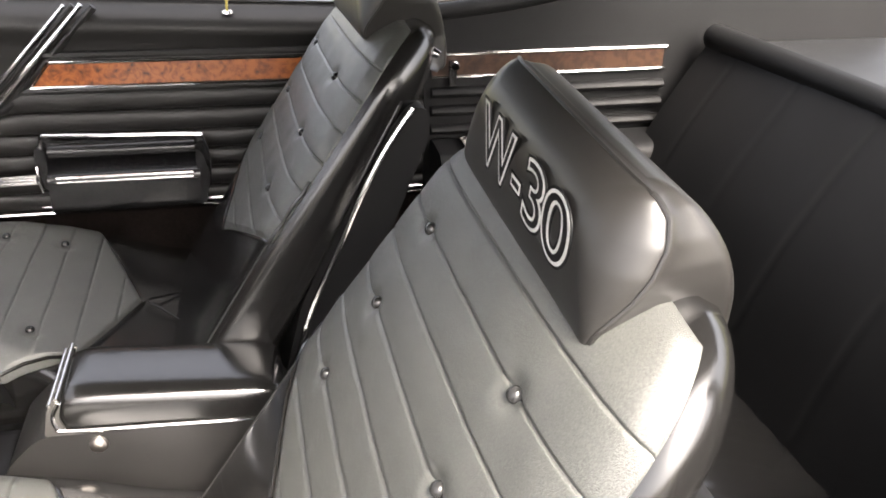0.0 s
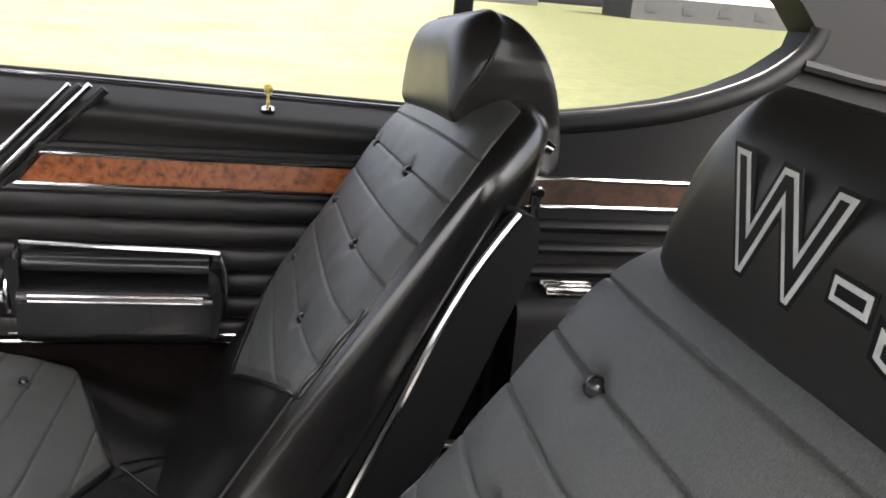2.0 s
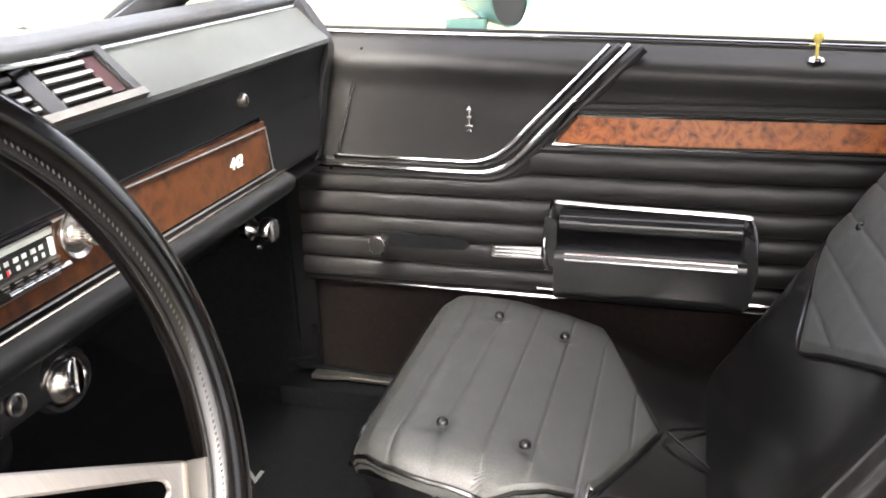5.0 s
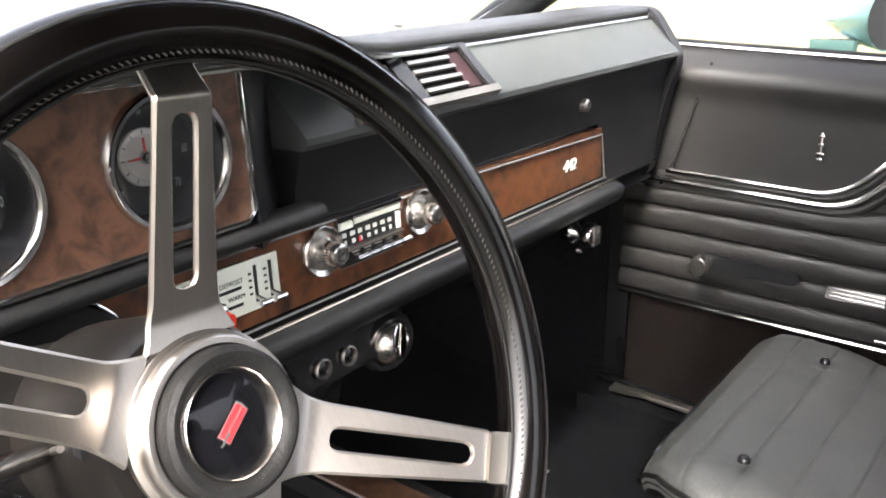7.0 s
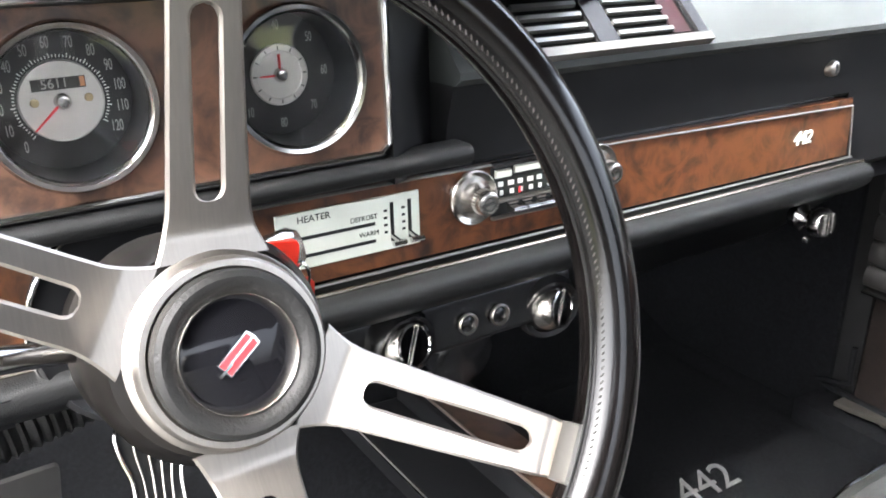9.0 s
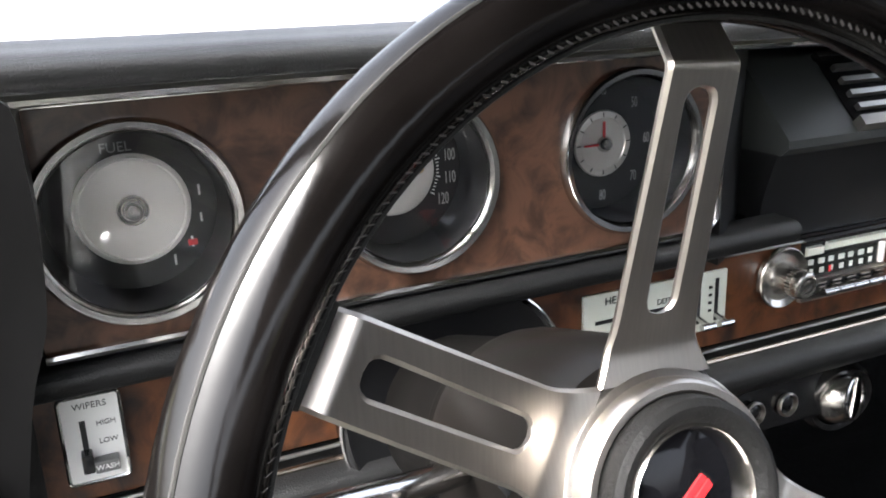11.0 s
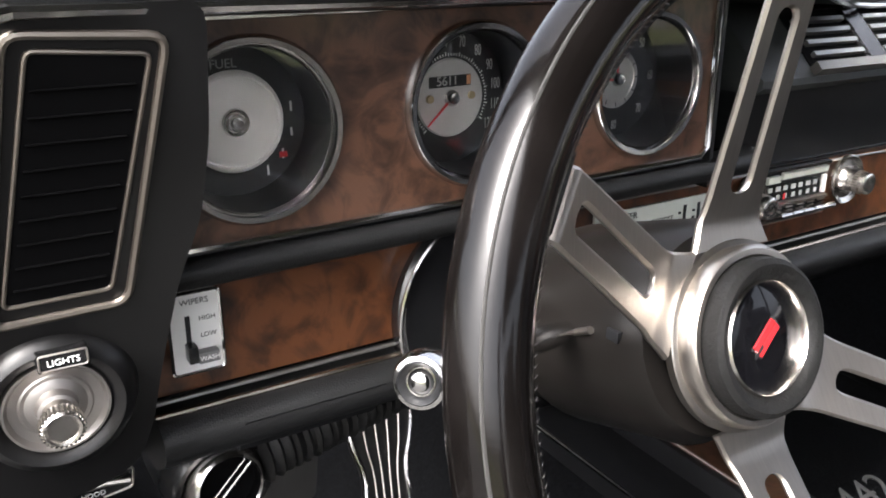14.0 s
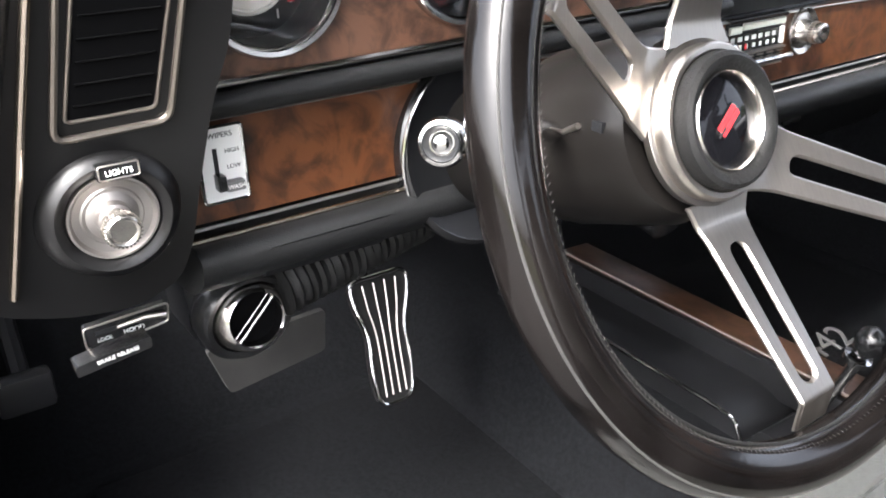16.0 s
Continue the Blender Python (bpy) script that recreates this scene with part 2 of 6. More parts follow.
def thing(name, label, category, kind="", group=""):
    return tagged(new(name), label=label, category=category, kind=kind, group=group)


def bevel(bm, width, seg=2, angle=30):
    if width > 0:
        edges = [e for e in bm.edges if len(e.link_faces) == 2 and e.calc_face_angle(0) > radians(angle)]
        bmesh.ops.bevel(bm, geom=edges, offset=width, segments=seg, affect='EDGES', profile=0.6, clamp_overlap=True)
    return bm


def box(x0, x1, y0, y1, z0, z1, bev=0.0, seg=2):
    bm = bmesh.new()
    bmesh.ops.create_cube(bm, size=1.0)
    for v in bm.verts:
        v.co = Vector(((x0 + x1) / 2 + v.co.x * (x1 - x0), (y0 + y1) / 2 + v.co.y * (y1 - y0), (z0 + z1) / 2 + v.co.z * (z1 - z0)))
    return bevel(bm, bev, seg)


def spot(axis, a, b, c):
    """A point from two profile coordinates and one along the axis."""
    return {"x": (c, a, b), "y": (a, c, b), "z": (a, b, c)}[axis]


def prism(profile, axis, c0, c1, bev=0.0, seg=2):
    """A profile of (a, b), drawn out along an axis from c0 to c1."""
    bm = bmesh.new()
    lo = [bm.verts.new(spot(axis, a, b, c0)) for a, b in profile]
    hi = [bm.verts.new(spot(axis, a, b, c1)) for a, b in profile]
    bm.faces.new(lo)
    bm.faces.new(hi[::-1])
    n = len(profile)
    for i in range(n):
        bm.faces.new((lo[i], lo[(i + 1) % n], hi[(i + 1) % n], hi[i]))
    return bevel(bm, bev, seg)


def rounded(points, r, seg=4):
    """A closed 2D outline with its corners rounded."""
    out, n = [], len(points)
    for i in range(n):
        p, a, b = (Vector(points[k % n]) for k in (i, i - 1, i + 1))
        ra = min(r, (a - p).length * 0.45)
        rb = min(r, (b - p).length * 0.45)
        s, e = p + (a - p).normalized() * ra, p + (b - p).normalized() * rb
        for k in range(seg + 1):
            t = k / seg
            out.append(tuple(s * (1 - t) ** 2 + p * 2 * t * (1 - t) + e * t ** 2))
    return out


def smooth_line(points, per=6, closed=False):
    """A Catmull-Rom line through the points."""
    p = [Vector(q) for q in points]
    n, out = len(p), []
    for i in range(n if closed else n - 1):
        a, b, c, d = ((p[(i + k) % n] if closed else p[min(max(i + k, 0), n - 1)]) for k in (-1, 0, 1, 2))
        for j in range(per):
            t = j / per
            out.append(0.5 * (2 * b + (c - a) * t + (2 * a - 5 * b + 4 * c - d) * t * t + (3 * b - a - 3 * c + d) * t ** 3))
    if not closed:
        out.append(p[-1])
    return out


def tube(points, r, seg=8, closed=False, flat=1.0, up=None):
    """A round or flattened bar along a line; r may be one number or one for each point."""
    p = [Vector(q) for q in points]
    n = len(p)
    rs = r if isinstance(r, (list, tuple)) else [r] * n
    bm = bmesh.new()
    rings, side = [], None
    for i in range(n):
        t = (p[(i + 1) % n] - p[i - 1]) if closed else (p[min(i + 1, n - 1)] - p[max(i - 1, 0)])
        t = t.normalized() if t.length > 1e-9 else Vector((1, 0, 0))
        ref = Vector(up) if up else (side.cross(t) if side is not None else (Vector((0, 0, 1)) if abs(t.z) < 0.9 else Vector((0, 1, 0))))
        side = t.cross(ref).normalized() if up or side is None else (side - t * side.dot(t)).normalized()
        nn = side.cross(t)
        rings.append([bm.verts.new(p[i] + side * rs[i] * math.cos(2 * math.pi * k / seg) + nn * rs[i] * flat * math.sin(2 * math.pi * k / seg))
                      for k in range(seg)])
    for i in range(n if closed else n - 1):
        a, b = rings[i], rings[(i + 1) % n]
        for k in range(seg):
            bm.faces.new((a[k], a[(k + 1) % seg], b[(k + 1) % seg], b[k]))
    if not closed:
        bm.faces.new(rings[0])
        bm.faces.new(rings[-1][::-1])
    return bm


def lathe(profile, seg=32, at=(0, 0, 0), axis=(1, 0, 0)):
    """A profile of (radius, height along the axis), turned round the axis."""
    bm = bmesh.new()
    q = Vector((0, 0, 1)).rotation_difference(Vector(axis).normalized()).to_matrix()
    rings = []
    for r, h in profile:
        if r < 1e-6:
            rings.append([bm.verts.new(Vector(at) + q @ Vector((0, 0, h)))])
        else:
            rings.append([bm.verts.new(Vector(at) + q @ Vector((r * math.cos(2 * math.pi * k / seg), r * math.sin(2 * math.pi * k / seg), h)))
                          for k in range(seg)])
    for a, b in zip(rings, rings[1:]):
        for k in range(seg):
            quad = [a[k % len(a)], a[(k + 1) % len(a)], b[(k + 1) % len(b)], b[k % len(b)]]
            quad = list(dict.fromkeys(quad))
            if len(quad) > 2:
                bm.faces.new(quad)
    return bm


def loft(rings, caps=True):
    """A skin over closed rings with equal numbers of points."""
    bm = bmesh.new()
    vs = [[bm.verts.new(p) for p in ring] for ring in rings]
    n = len(vs[0])
    for a, b in zip(vs, vs[1:]):
        for k in range(n):
            bm.faces.new((a[k], a[(k + 1) % n], b[(k + 1) % n], b[k]))
    if caps:
        bm.faces.new(vs[0])
        bm.faces.new(vs[-1][::-1])
    return bm


def sheet(fn, nu, nv, depth=None):
    """A surface fn(u, v) over the unit square; depth, a vector: closed into a solid of that thickness."""
    bm = bmesh.new()
    g = [[bm.verts.new(fn(i / nu, j / nv)) for j in range(nv + 1)] for i in range(nu + 1)]
    for i in range(nu):
        for j in range(nv):
            bm.faces.new((g[i][j], g[i + 1][j], g[i + 1][j + 1], g[i][j + 1]))
    if depth is not None:
        d = Vector(depth)
        rim = ([g[i][0] for i in range(nu)] + [g[nu][j] for j in range(nv)] + [g[i][nv] for i in range(nu, 0, -1)] + [g[0][j] for j in range(nv, 0, -1)])
        low = [bm.verts.new(v.co + d) for v in rim]
        for k in range(len(rim)):
            bm.faces.new((rim[k], rim[(k + 1) % len(rim)], low[(k + 1) % len(rim)], low[k]))
        bm.faces.new(low)
    return bm


def lettering(name, body, size, material, parent, m, offset=0.0, extrude=0.0004, align='CENTER', shear=0.0, label="", spacing=1.0):
    """Raised letters of the built-in font, as a mesh, at the pose m (x along the line, y up, z out of the face)."""
    cu = bpy.data.curves.new(name, 'FONT')
    cu.body, cu.size, cu.extrude, cu.align_x, cu.align_y, cu.shear, cu.offset = body, size, extrude, align, 'CENTER', shear, offset
    cu.resolution_u, cu.space_character = 8, spacing
    tmp = new(name, cu)
    bpy.context.view_layer.update()
    me = bpy.data.meshes.new_from_object(tmp.evaluated_get(bpy.context.evaluated_depsgraph_get()))
    bpy.data.objects.remove(tmp)
    bpy.data.curves.remove(cu)
    me.transform(m)
    me.name = name
    me.materials.clear()
    return link(name, me, material, parent, label)


def facing_rear(x, y, z, lean=0.0, turn=0.0):
    """A pose for letters on a face that looks rearwards (+x): they read along +y."""
    return pose(x, y, z) @ pose(0, 0, 0, 0, 0, turn) @ Matrix(((0, 0, 1, 0), (1, 0, 0, 0), (0, 1, 0, 0), (0, 0, 0, 1))) @ pose(0, 0, 0, lean)


def settle(ob, centre, shift, turn=(0, 0, 0), size=1.0):
    """Seats a whole assembly: turned by small angles about its centre, then shifted."""
    c = Vector(centre)
    m = Matrix.Translation(c + Vector(shift)) @ pose(0, 0, 0, *turn) @ Matrix.Scale(size, 4) @ Matrix.Translation(-c)
    ob.matrix_basis = m @ ob.matrix_basis
    return ob


# ---- ground and distance ----
def field(u, v):
    x, y = -400 + 800 * u, -300 + 700 * v
    d = max(0.0, y - 4)
    return (x, y, min(0.016 * d, 1.0) + 0.06 * noise.noise(Vector((x * 0.05, y * 0.05, 0))) * min(1, d / 10))


# The drive is out of view; its dark tone limits bounce and reflections.
tagged(part("driveway", box(-30, 4.5, -14, 1.1, 0.0, 0.03, 0.01), CONCRETE), "assumed drive under and beside the car, dark to limit bounced light", "drive", kind="structure")
tagged(part("ground", sheet(field, 160, 175), GRASS), "dry yellow-green mown grass field rising gently", "ground", kind="structure")


def far_house(x, y, z, length):
    h = thing("mobile_home", "long white mobile home with shade-darkened skirting across the field", "house")
    part("wall", box(x, x + length, y, y + 4.5, z + 1.25, z + 2.9), SIDING, h)
    part("skirting", box(x - 0.02, x + length + 0.02, y - 0.03, y + 4.4, z - 0.3, z + 1.25), SHADED_SKIRTING, h, "skirting darkened for the shaded front")
    part("roof", prism([(y - 0.4, z + 2.9), (y + 4.9, z + 2.9), (y + 2.25, z + 4.0)], "x", x - 0.4, x + length + 0.4), ROOFING, h)
    for i in range(int(length / 2.2)):
        part("vent_panel", box(x + 0.8 + i * 2.2, x + 1.5 + i * 2.2, y - 0.07, y - 0.02, z + 0.45, z + 0.85), DIAL_BLACK, h)
    for i in range(int(length / 3)):
        win = part("window", box(x + 1 + i * 3, x + 2.1 + i * 3, y - 0.06, y + 0.02, z + 1.6, z + 2.4), DIAL_BLACK, h)
        part("sill", box(x + 0.95 + i * 3, x + 2.15 + i * 3, y - 0.10, y + 0.01, z + 1.54, z + 1.60), SIDING, win)
    return h


far_house(19.5, 45, 0.65, 16)
far_house(9, 58, 0.86, 9)
fence = thing("board_fence", "dark weathered board fence at the field's far edge", "fence")
for i in range(40):
    part("board", box(38 + i * 0.62, 38 + i * 0.62 + 0.55, 44, 44.06, 0.5, 2.0 + 0.15 * math.sin(i * 1.7)), FENCE, fence)


def tree(x, y, z, h, seed):
    rnd = random.Random(seed)
    t = thing("tree", "leafy tree at the far edge of the field", "tree", group="trees behind the field")
    bm = tube([(x, y, z), (x + 0.2, y, z + h * 0.3), (x, y + 0.2, z + h * 0.6), (x + 0.1, y, z + h * 0.85)], [0.35, 0.28, 0.18, 0.06], 8)
    part("trunk", bm, BARK, t)
    for k in range(5):
        a = rnd.random() * 6.3
        z0 = z + h * (0.35 + 0.1 * k)
        part("limb", tube([(x, y, z0), (x + math.cos(a) * h * 0.15, y + math.sin(a) * h * 0.15, z0 + h * 0.1),
                           (x + math.cos(a) * h * 0.28, y + math.sin(a) * h * 0.28, z0 + h * 0.16)], [0.12, 0.08, 0.03], 6), BARK, t)
    vs, fs = [], []
    for k in range(2600):
        d = Vector((rnd.gauss(0, 1), rnd.gauss(0, 1), rnd.gauss(0, 1))).normalized()
        lump = 0.75 + 0.35 * noise.noise(d * 2.2 + Vector((seed, 0, 0)))
        c = Vector((x, y, z + h * 0.66)) + Vector((d.x * h * 0.36, d.y * h * 0.36, d.z * h * 0.33)) * lump * (0.45 + 0.55 * rnd.random())
        a, b = (Vector((rnd.gauss(0, 1), rnd.gauss(0, 1), rnd.gauss(0, 1))).normalized() * 0.28 for _ in range(2))
        n = len(vs)
        vs += [c - a, c + b, c + a, c - b]
        fs.append((n, n + 1, n + 2, n + 3))
    me = bpy.data.meshes.new("crown")
    me.from_pydata(vs, [], fs)
    link("crown", me, LEAF, t)


for i, (tx, ty, th) in enumerate([(-30, 66, 9), (-14, 70, 11), (2, 72, 10), (14, 66, 8), (30, 62, 10), (44, 56, 9), (60, 60, 12)]):
    tree(tx, ty, min(0.016 * max(0, ty - 4), 1.0), th, i)

# ---- the car's shell: floor, firewall, roof, pillars, quarters, hood ----
FLOOR = 0.33
IN = 0.713                                       # plane of the passenger door's trim
st = "structure"
floor_pts = [(-0.98, 0.56), (-0.80, FLOOR + 0.06), (-0.66, FLOOR), (1.05, FLOOR), (1.05, FLOOR - 0.05), (-1.02, FLOOR - 0.05)]
tagged(part("floor", prism(floor_pts, "y", -0.76, 0.79), CARPET), "black loop carpet on the car's floor", "floor", kind=st)
tagged(part("tunnel", prism(rounded([(-0.20, FLOOR - 0.02), (-0.10, 0.455), (0.13, 0.455), (0.22, FLOOR - 0.02)], 0.05), "x", -1.0, 1.1), CARPET),
       "carpeted transmission tunnel between the seats", "floor", kind=st)
tagged(part("firewall", box(-1.02, -0.98, -0.80, 0.80, FLOOR - 0.05, 0.88), SATIN_BLACK), "dark firewall behind the dashboard", "wall", kind=st)
tagged(part("kick_panel", box(-0.98, -0.33, 0.725, 0.80, FLOOR, 0.93, 0.006), CARPET), "black carpeted kick panel ahead of the door", "wall", kind=st)
tagged(part("kick_panel", box(-0.98, -0.34, -0.80, -0.745, FLOOR, 0.83, 0.006), PLASTIC), "black kick panel beside the pedals", "wall", kind=st)
# roof with its headliner
def roof(u, v, dz=0.0):
    x = 0.02 + 1.40 * u
    w = 0.60 - 0.02 * u
    y = -w + 2 * w * v
    crown = 1 - (2 * v - 1) ** 4
    return (x, y, 1.315 + 0.045 * crown + 0.03 * math.sin(math.pi * min(1, u * 1.1)) + dz)


tagged(part("ceiling", sheet(lambda u, v: roof(u, v), 24, 20, (0, 0, 0.03)), HEADLINER), "dark cloth headliner", "ceiling", kind=st)
for sgn in (-1, 1):
    rail = smooth_line([(-0.62, sgn * 0.70, 0.985), (-0.35, sgn * 0.67, 1.14), (-0.02, sgn * 0.62, 1.30), (0.5, sgn * 0.61, 1.345), (1.1, sgn * 0.61, 1.325)], 6)
    tagged(part("roof_rail", tube(rail, [0.030] * len(rail), 10), SATIN_BLACK), "black windshield pillar and roof rail", "pillar", kind=st)
tagged(part("header", tube([(0.0, -0.63, 1.305), (-0.02, 0, 1.345), (0.0, 0.63, 1.305)], 0.03, 10), SATIN_BLACK), "black windshield header", "trim", kind=st)


def quarter(sgn, label):
    """Side wall behind the door: trim panel with the window's sweeping lower edge, and the sail panel above."""
    q = thing("quarter_panel_1" if sgn > 0 else "quarter_panel_2", label, "wall", kind=st)
    y0, y1 = (0.705, 0.80) if sgn > 0 else (-0.80, -0.72)
    low = [(0.885, FLOOR), (0.885, 0.962), (0.975, 0.970), (1.09, 0.985), (1.194, 1.005), (1.28, 1.032), (1.349, 1.063), (1.417, 1.112), (1.425, 1.14),
           (1.385, 1.185), (1.28, 1.255), (1.1, 1.315), (1.1, 1.37), (1.42, 1.36), (1.95, 1.0), (2.0, 0.96), (2.0, FLOOR)]
    part("trim_panel", prism(low, "y", y0, y1), SHADED_VINYL, q)
    edge = [(0.885, 0.962), (0.975, 0.970), (1.09, 0.985), (1.194, 1.005), (1.28, 1.032), (1.349, 1.063), (1.405, 1.105), (1.425, 1.135), (1.43, 1.16)]
    yy = y0 - 0.006 if sgn > 0 else y1 + 0.006
    part("window_ledge", tube(smooth_line([(x, yy + sgn * 0.01, z - 0.012) for x, z in edge], 4), 0.017, 10), SHADED_VINYL, q, "padded black window ledge")
    part("window_bead", tube(smooth_line([(x, yy + sgn * 0.03, z + 0.004) for x, z in edge], 4), 0.0022, 8), DULL, q, "thin dull window bead")
    part("sail_bead", tube(smooth_line([(x, yy, z) for x, z in [(1.40, 1.085), (1.46, 1.075), (1.54, 1.062), (1.66, 1.05)]], 5), 0.012, 8), SHADED_VINYL, q)
    if sgn > 0:
        y = y0 - 0.002
        part("wood_insert", box(0.90, 1.425, y - 0.004, y, 0.824, 0.864), SHADED_BURL, q, "burl wood insert, darkened for rear shade")
        for z, r in ((0.868, 0.0042), (0.820, 0.0035)):
            part("chrome_strip", tube([(0.90, y - 0.004, z), (1.43, y - 0.004, z)], r, 8), CHROME, q)
        for i, z in enumerate((0.805, 0.765, 0.724, 0.684)):
            part("pleat", tube([(0.90, y + 0.004, z - 0.020), (1.43, y + 0.004, z - 0.020)], 0.0205, 12, flat=0.55, up=(0, 0, 1)), SHADED_VINYL, q)
        part("arm_ledge", prism(rounded([(y, 0.40), (y, 0.688), (y - 0.10, 0.680), (y - 0.115, 0.66), (y - 0.115, 0.40)], 0.02), "x", 0.90, 1.45, 0.004),
             SHADED_VINYL, q, "padded rear armrest ledge")
        ash = part("ashtray", box(0.955, 1.045, y - 0.085, y - 0.025, 0.685, 0.695, 0.003), CHROME, q, "chrome rear ashtray lid")
        for k in range(3):
            part("rib", box(0.957, 1.043, y - 0.08 + k * 0.018, y - 0.074 + k * 0.018, 0.695, 0.699, 0.001), CHROME, ash)
        kn = part("crank_knob", lathe([(0, 0), (0.006, 0), (0.007, 0.010), (0.010, 0.014), (0.0105, 0.024), (0.008, 0.027), (0, 0.027)], 16, (0.945, y, 0.846),
                                      (0, -1, 0)), CHROME, q, "chrome window crank knob")
        part("crank_arm", box(0.936, 0.954, y - 0.010, y, 0.80, 0.855, 0.004), PLASTIC, q)
    return q


quarter_1 = quarter(1, "black pleated rear quarter trim with burl strip under the side window")
quarter(-1, "plain black rear quarter trim behind the open doorway")
# window post behind the passenger's headrest
tagged(part("window_post", prism(rounded([(0.80, 0.735), (0.83, 0.735), (0.83, 0.75), (0.80, 0.75)], 0.004), "z", 0.93, 1.33), SATIN_BLACK),
       "black upright edge of the side windows", "trim", kind=st)
# rear seat, parcel shelf
rs = thing("rear_seat", "black pleated vinyl rear bench seat", "seat")


def rear_back(u, v):
    y = -0.66 + 1.32 * v
    s = 0.52 * u
    groove = 0.003 * math.exp(-((((y + 0.02) / 0.22) % 1 - 0.5) / 0.02) ** 2)
    return (1.30 + s * 0.42 + groove * 0.9 - 0.03 * math.sin(math.pi * u) - 0.02 * math.sin(math.pi * v), y, 0.44 + s * 0.88 - groove * 0.3)


part("backrest", sheet(rear_back, 20, 160, (0.10, 0, -0.06)), SHADED_VINYL, rs)
part("top_roll", tube(smooth_line([(1.52, -0.66, 0.895), (1.525, 0, 0.905), (1.52, 0.66, 0.895)], 8), 0.028, 12), SHADED_VINYL, rs)


def rear_cushion(u, v):
    y = -0.66 + 1.32 * v
    groove = 0.003 * math.exp(-((((y + 0.02) / 0.062) % 1 - 0.5) / 0.07) ** 2)
    return (0.92 + 0.42 * u, y, 0.50 - 0.06 * u + 0.03 * math.sin(math.pi * min(1, u * 1.3)) - groove)


part("cushion", sheet(rear_cushion, 14, 160, (0, 0, -0.16)), LEATHER_SMOOTH, rs)
tagged(part("parcel_shelf", box(1.53, 2.0, -0.70, 0.70, 0.86, 0.875), PAD), "black parcel shelf below the rear window", "shelf", kind=st)
tagged(part("rear_bulkhead", box(1.62, 1.66, -0.72, 0.70, FLOOR, 0.86), SATIN_BLACK), "panel behind the rear seat", "wall", kind=st)
# cowl, hood, outer skin of the passenger side
hood = thing("hood", "glossy white hood and cowl ahead of the windshield", "car body", kind=st)
part("hood_panel", sheet(lambda u, v: (-2.5 + 1.72 * u, -0.75 + 1.5 * v, 1.060 - 0.044 * u ** 2 + 0.016 * (1 - (2 * v - 1) ** 2)), 16, 16, (0, 0, -0.02)), PAINT, hood)
part("cowl", sheet(lambda u, v: (-0.78 + 0.12 * u, -0.75 + 1.5 * v, 0.975 + 0.008 * u + 0.018 * (1 - (2 * v - 1) ** 2)), 6, 12, (0, 0, -0.02)), PAINT, hood)
tagged(part("outer_skin", prism([(0.80, 0.30), (0.90, 0.55), (0.89, 0.80), (0.83, 0.955), (0.80, 0.955)], "x", -1.95, 2.0, 0.008), PAINT),
       "white painted outer body side", "car body", kind=st)
windshield = sheet(lambda u, v: (-0.63 + 0.62 * u - 0.10 * (1 - (2 * v - 1) ** 2) * (1 - u), (-0.66 + 0.05 * u) * (1 - 2 * v), 1.0 + 0.31 * u), 10, 16, (0.002, 0, 0.005))
ws = tagged(part("windshield", windshield, SCREEN_GLASS), "clear curved windshield glass", "window", kind=st)
ws.visible_shadow = False
# door mirror, a bullet-shaped housing outside the passenger window
mir = thing("door_mirror", "teal bullet-shaped door mirror with a round glass", "mirror")
MX = Vector((0.018, 0.868, 1.036))
part("housing", lathe([(0, -0.125), (0.006, -0.120), (0.022, -0.085), (0.040, -0.035), (0.049, 0.0), (0.0485, 0.004), (0.045, 0.0)], 32, MX, (0.86, -0.50, 0.06)), TEAL, mir)
part("mirror_glass", lathe([(0, -0.003), (0.0455, -0.003), (0.0455, -0.007), (0, -0.007)], 32, MX, (0.86, -0.50, 0.06)), DIAL_BLACK, mir, "dark round mirror glass")
part("stem", prism(rounded([(-0.090, 0.835), (-0.015, 0.835), (-0.025, 0.910), (-0.075, 0.910)], 0.01), "z", 0.935, 1.005, 0.004), TEAL, mir)

# ---- passenger door ----
door = thing("door_1", "closed passenger door with black pleated trim and burl strip", "door", kind=st)
DX0, DX1 = -0.325, 0.875
top = [(DX0, 0.990), (-0.175, 0.985), (0.23, 0.974), (0.72, 0.957), (DX1, 0.953)]


def belt(x):
    for (a, za), (b, zb) in zip(top, top[1:]):
        if x <= b:
            return za + (zb - za) * (x - a) / (b - a)
    return top[-1][1]


def upper(u, v):
    x = DX0 + (DX1 - DX0) * u
    zt = belt(x)
    z = 0.56 + (zt - 0.56) * v
    roll = max(0.0, (z - (zt - 0.035)) / 0.035)
    return (x, IN + 0.012 + 0.035 * roll ** 2.2 - 0.012 * math.exp(-((z - zt + 0.045) / 0.022) ** 2), z)


part("trim_panel", sheet(upper, 60, 50, (0, 0.05, 0)), VINYL, door)
part("window_bead", tube(smooth_line([(x, IN + 0.048, z + 0.004) for x, z in top], 5), 0.0035, 8), CHROME, door, "bright window bead")
part("window_seal", tube(smooth_line([(x, IN + 0.066, z + 0.004) for x, z in top], 5), 0.008, 8), RUBBER, door)
# stepped pair of chrome mouldings
def moulding(name, pts, r, material, dy=0.0):
    path = []
    for p in rounded([(p[0], p[1]) for p in pts], 0.045, 6)[6 + 1:-6 - 1]:
        path.append((p[0], IN + dy, p[1]))
    return part(name, tube([(pts[0][0], IN + dy, pts[0][1])] + path + [(pts[-1][0], IN + dy, pts[-1][1])], r, 8), material, door)


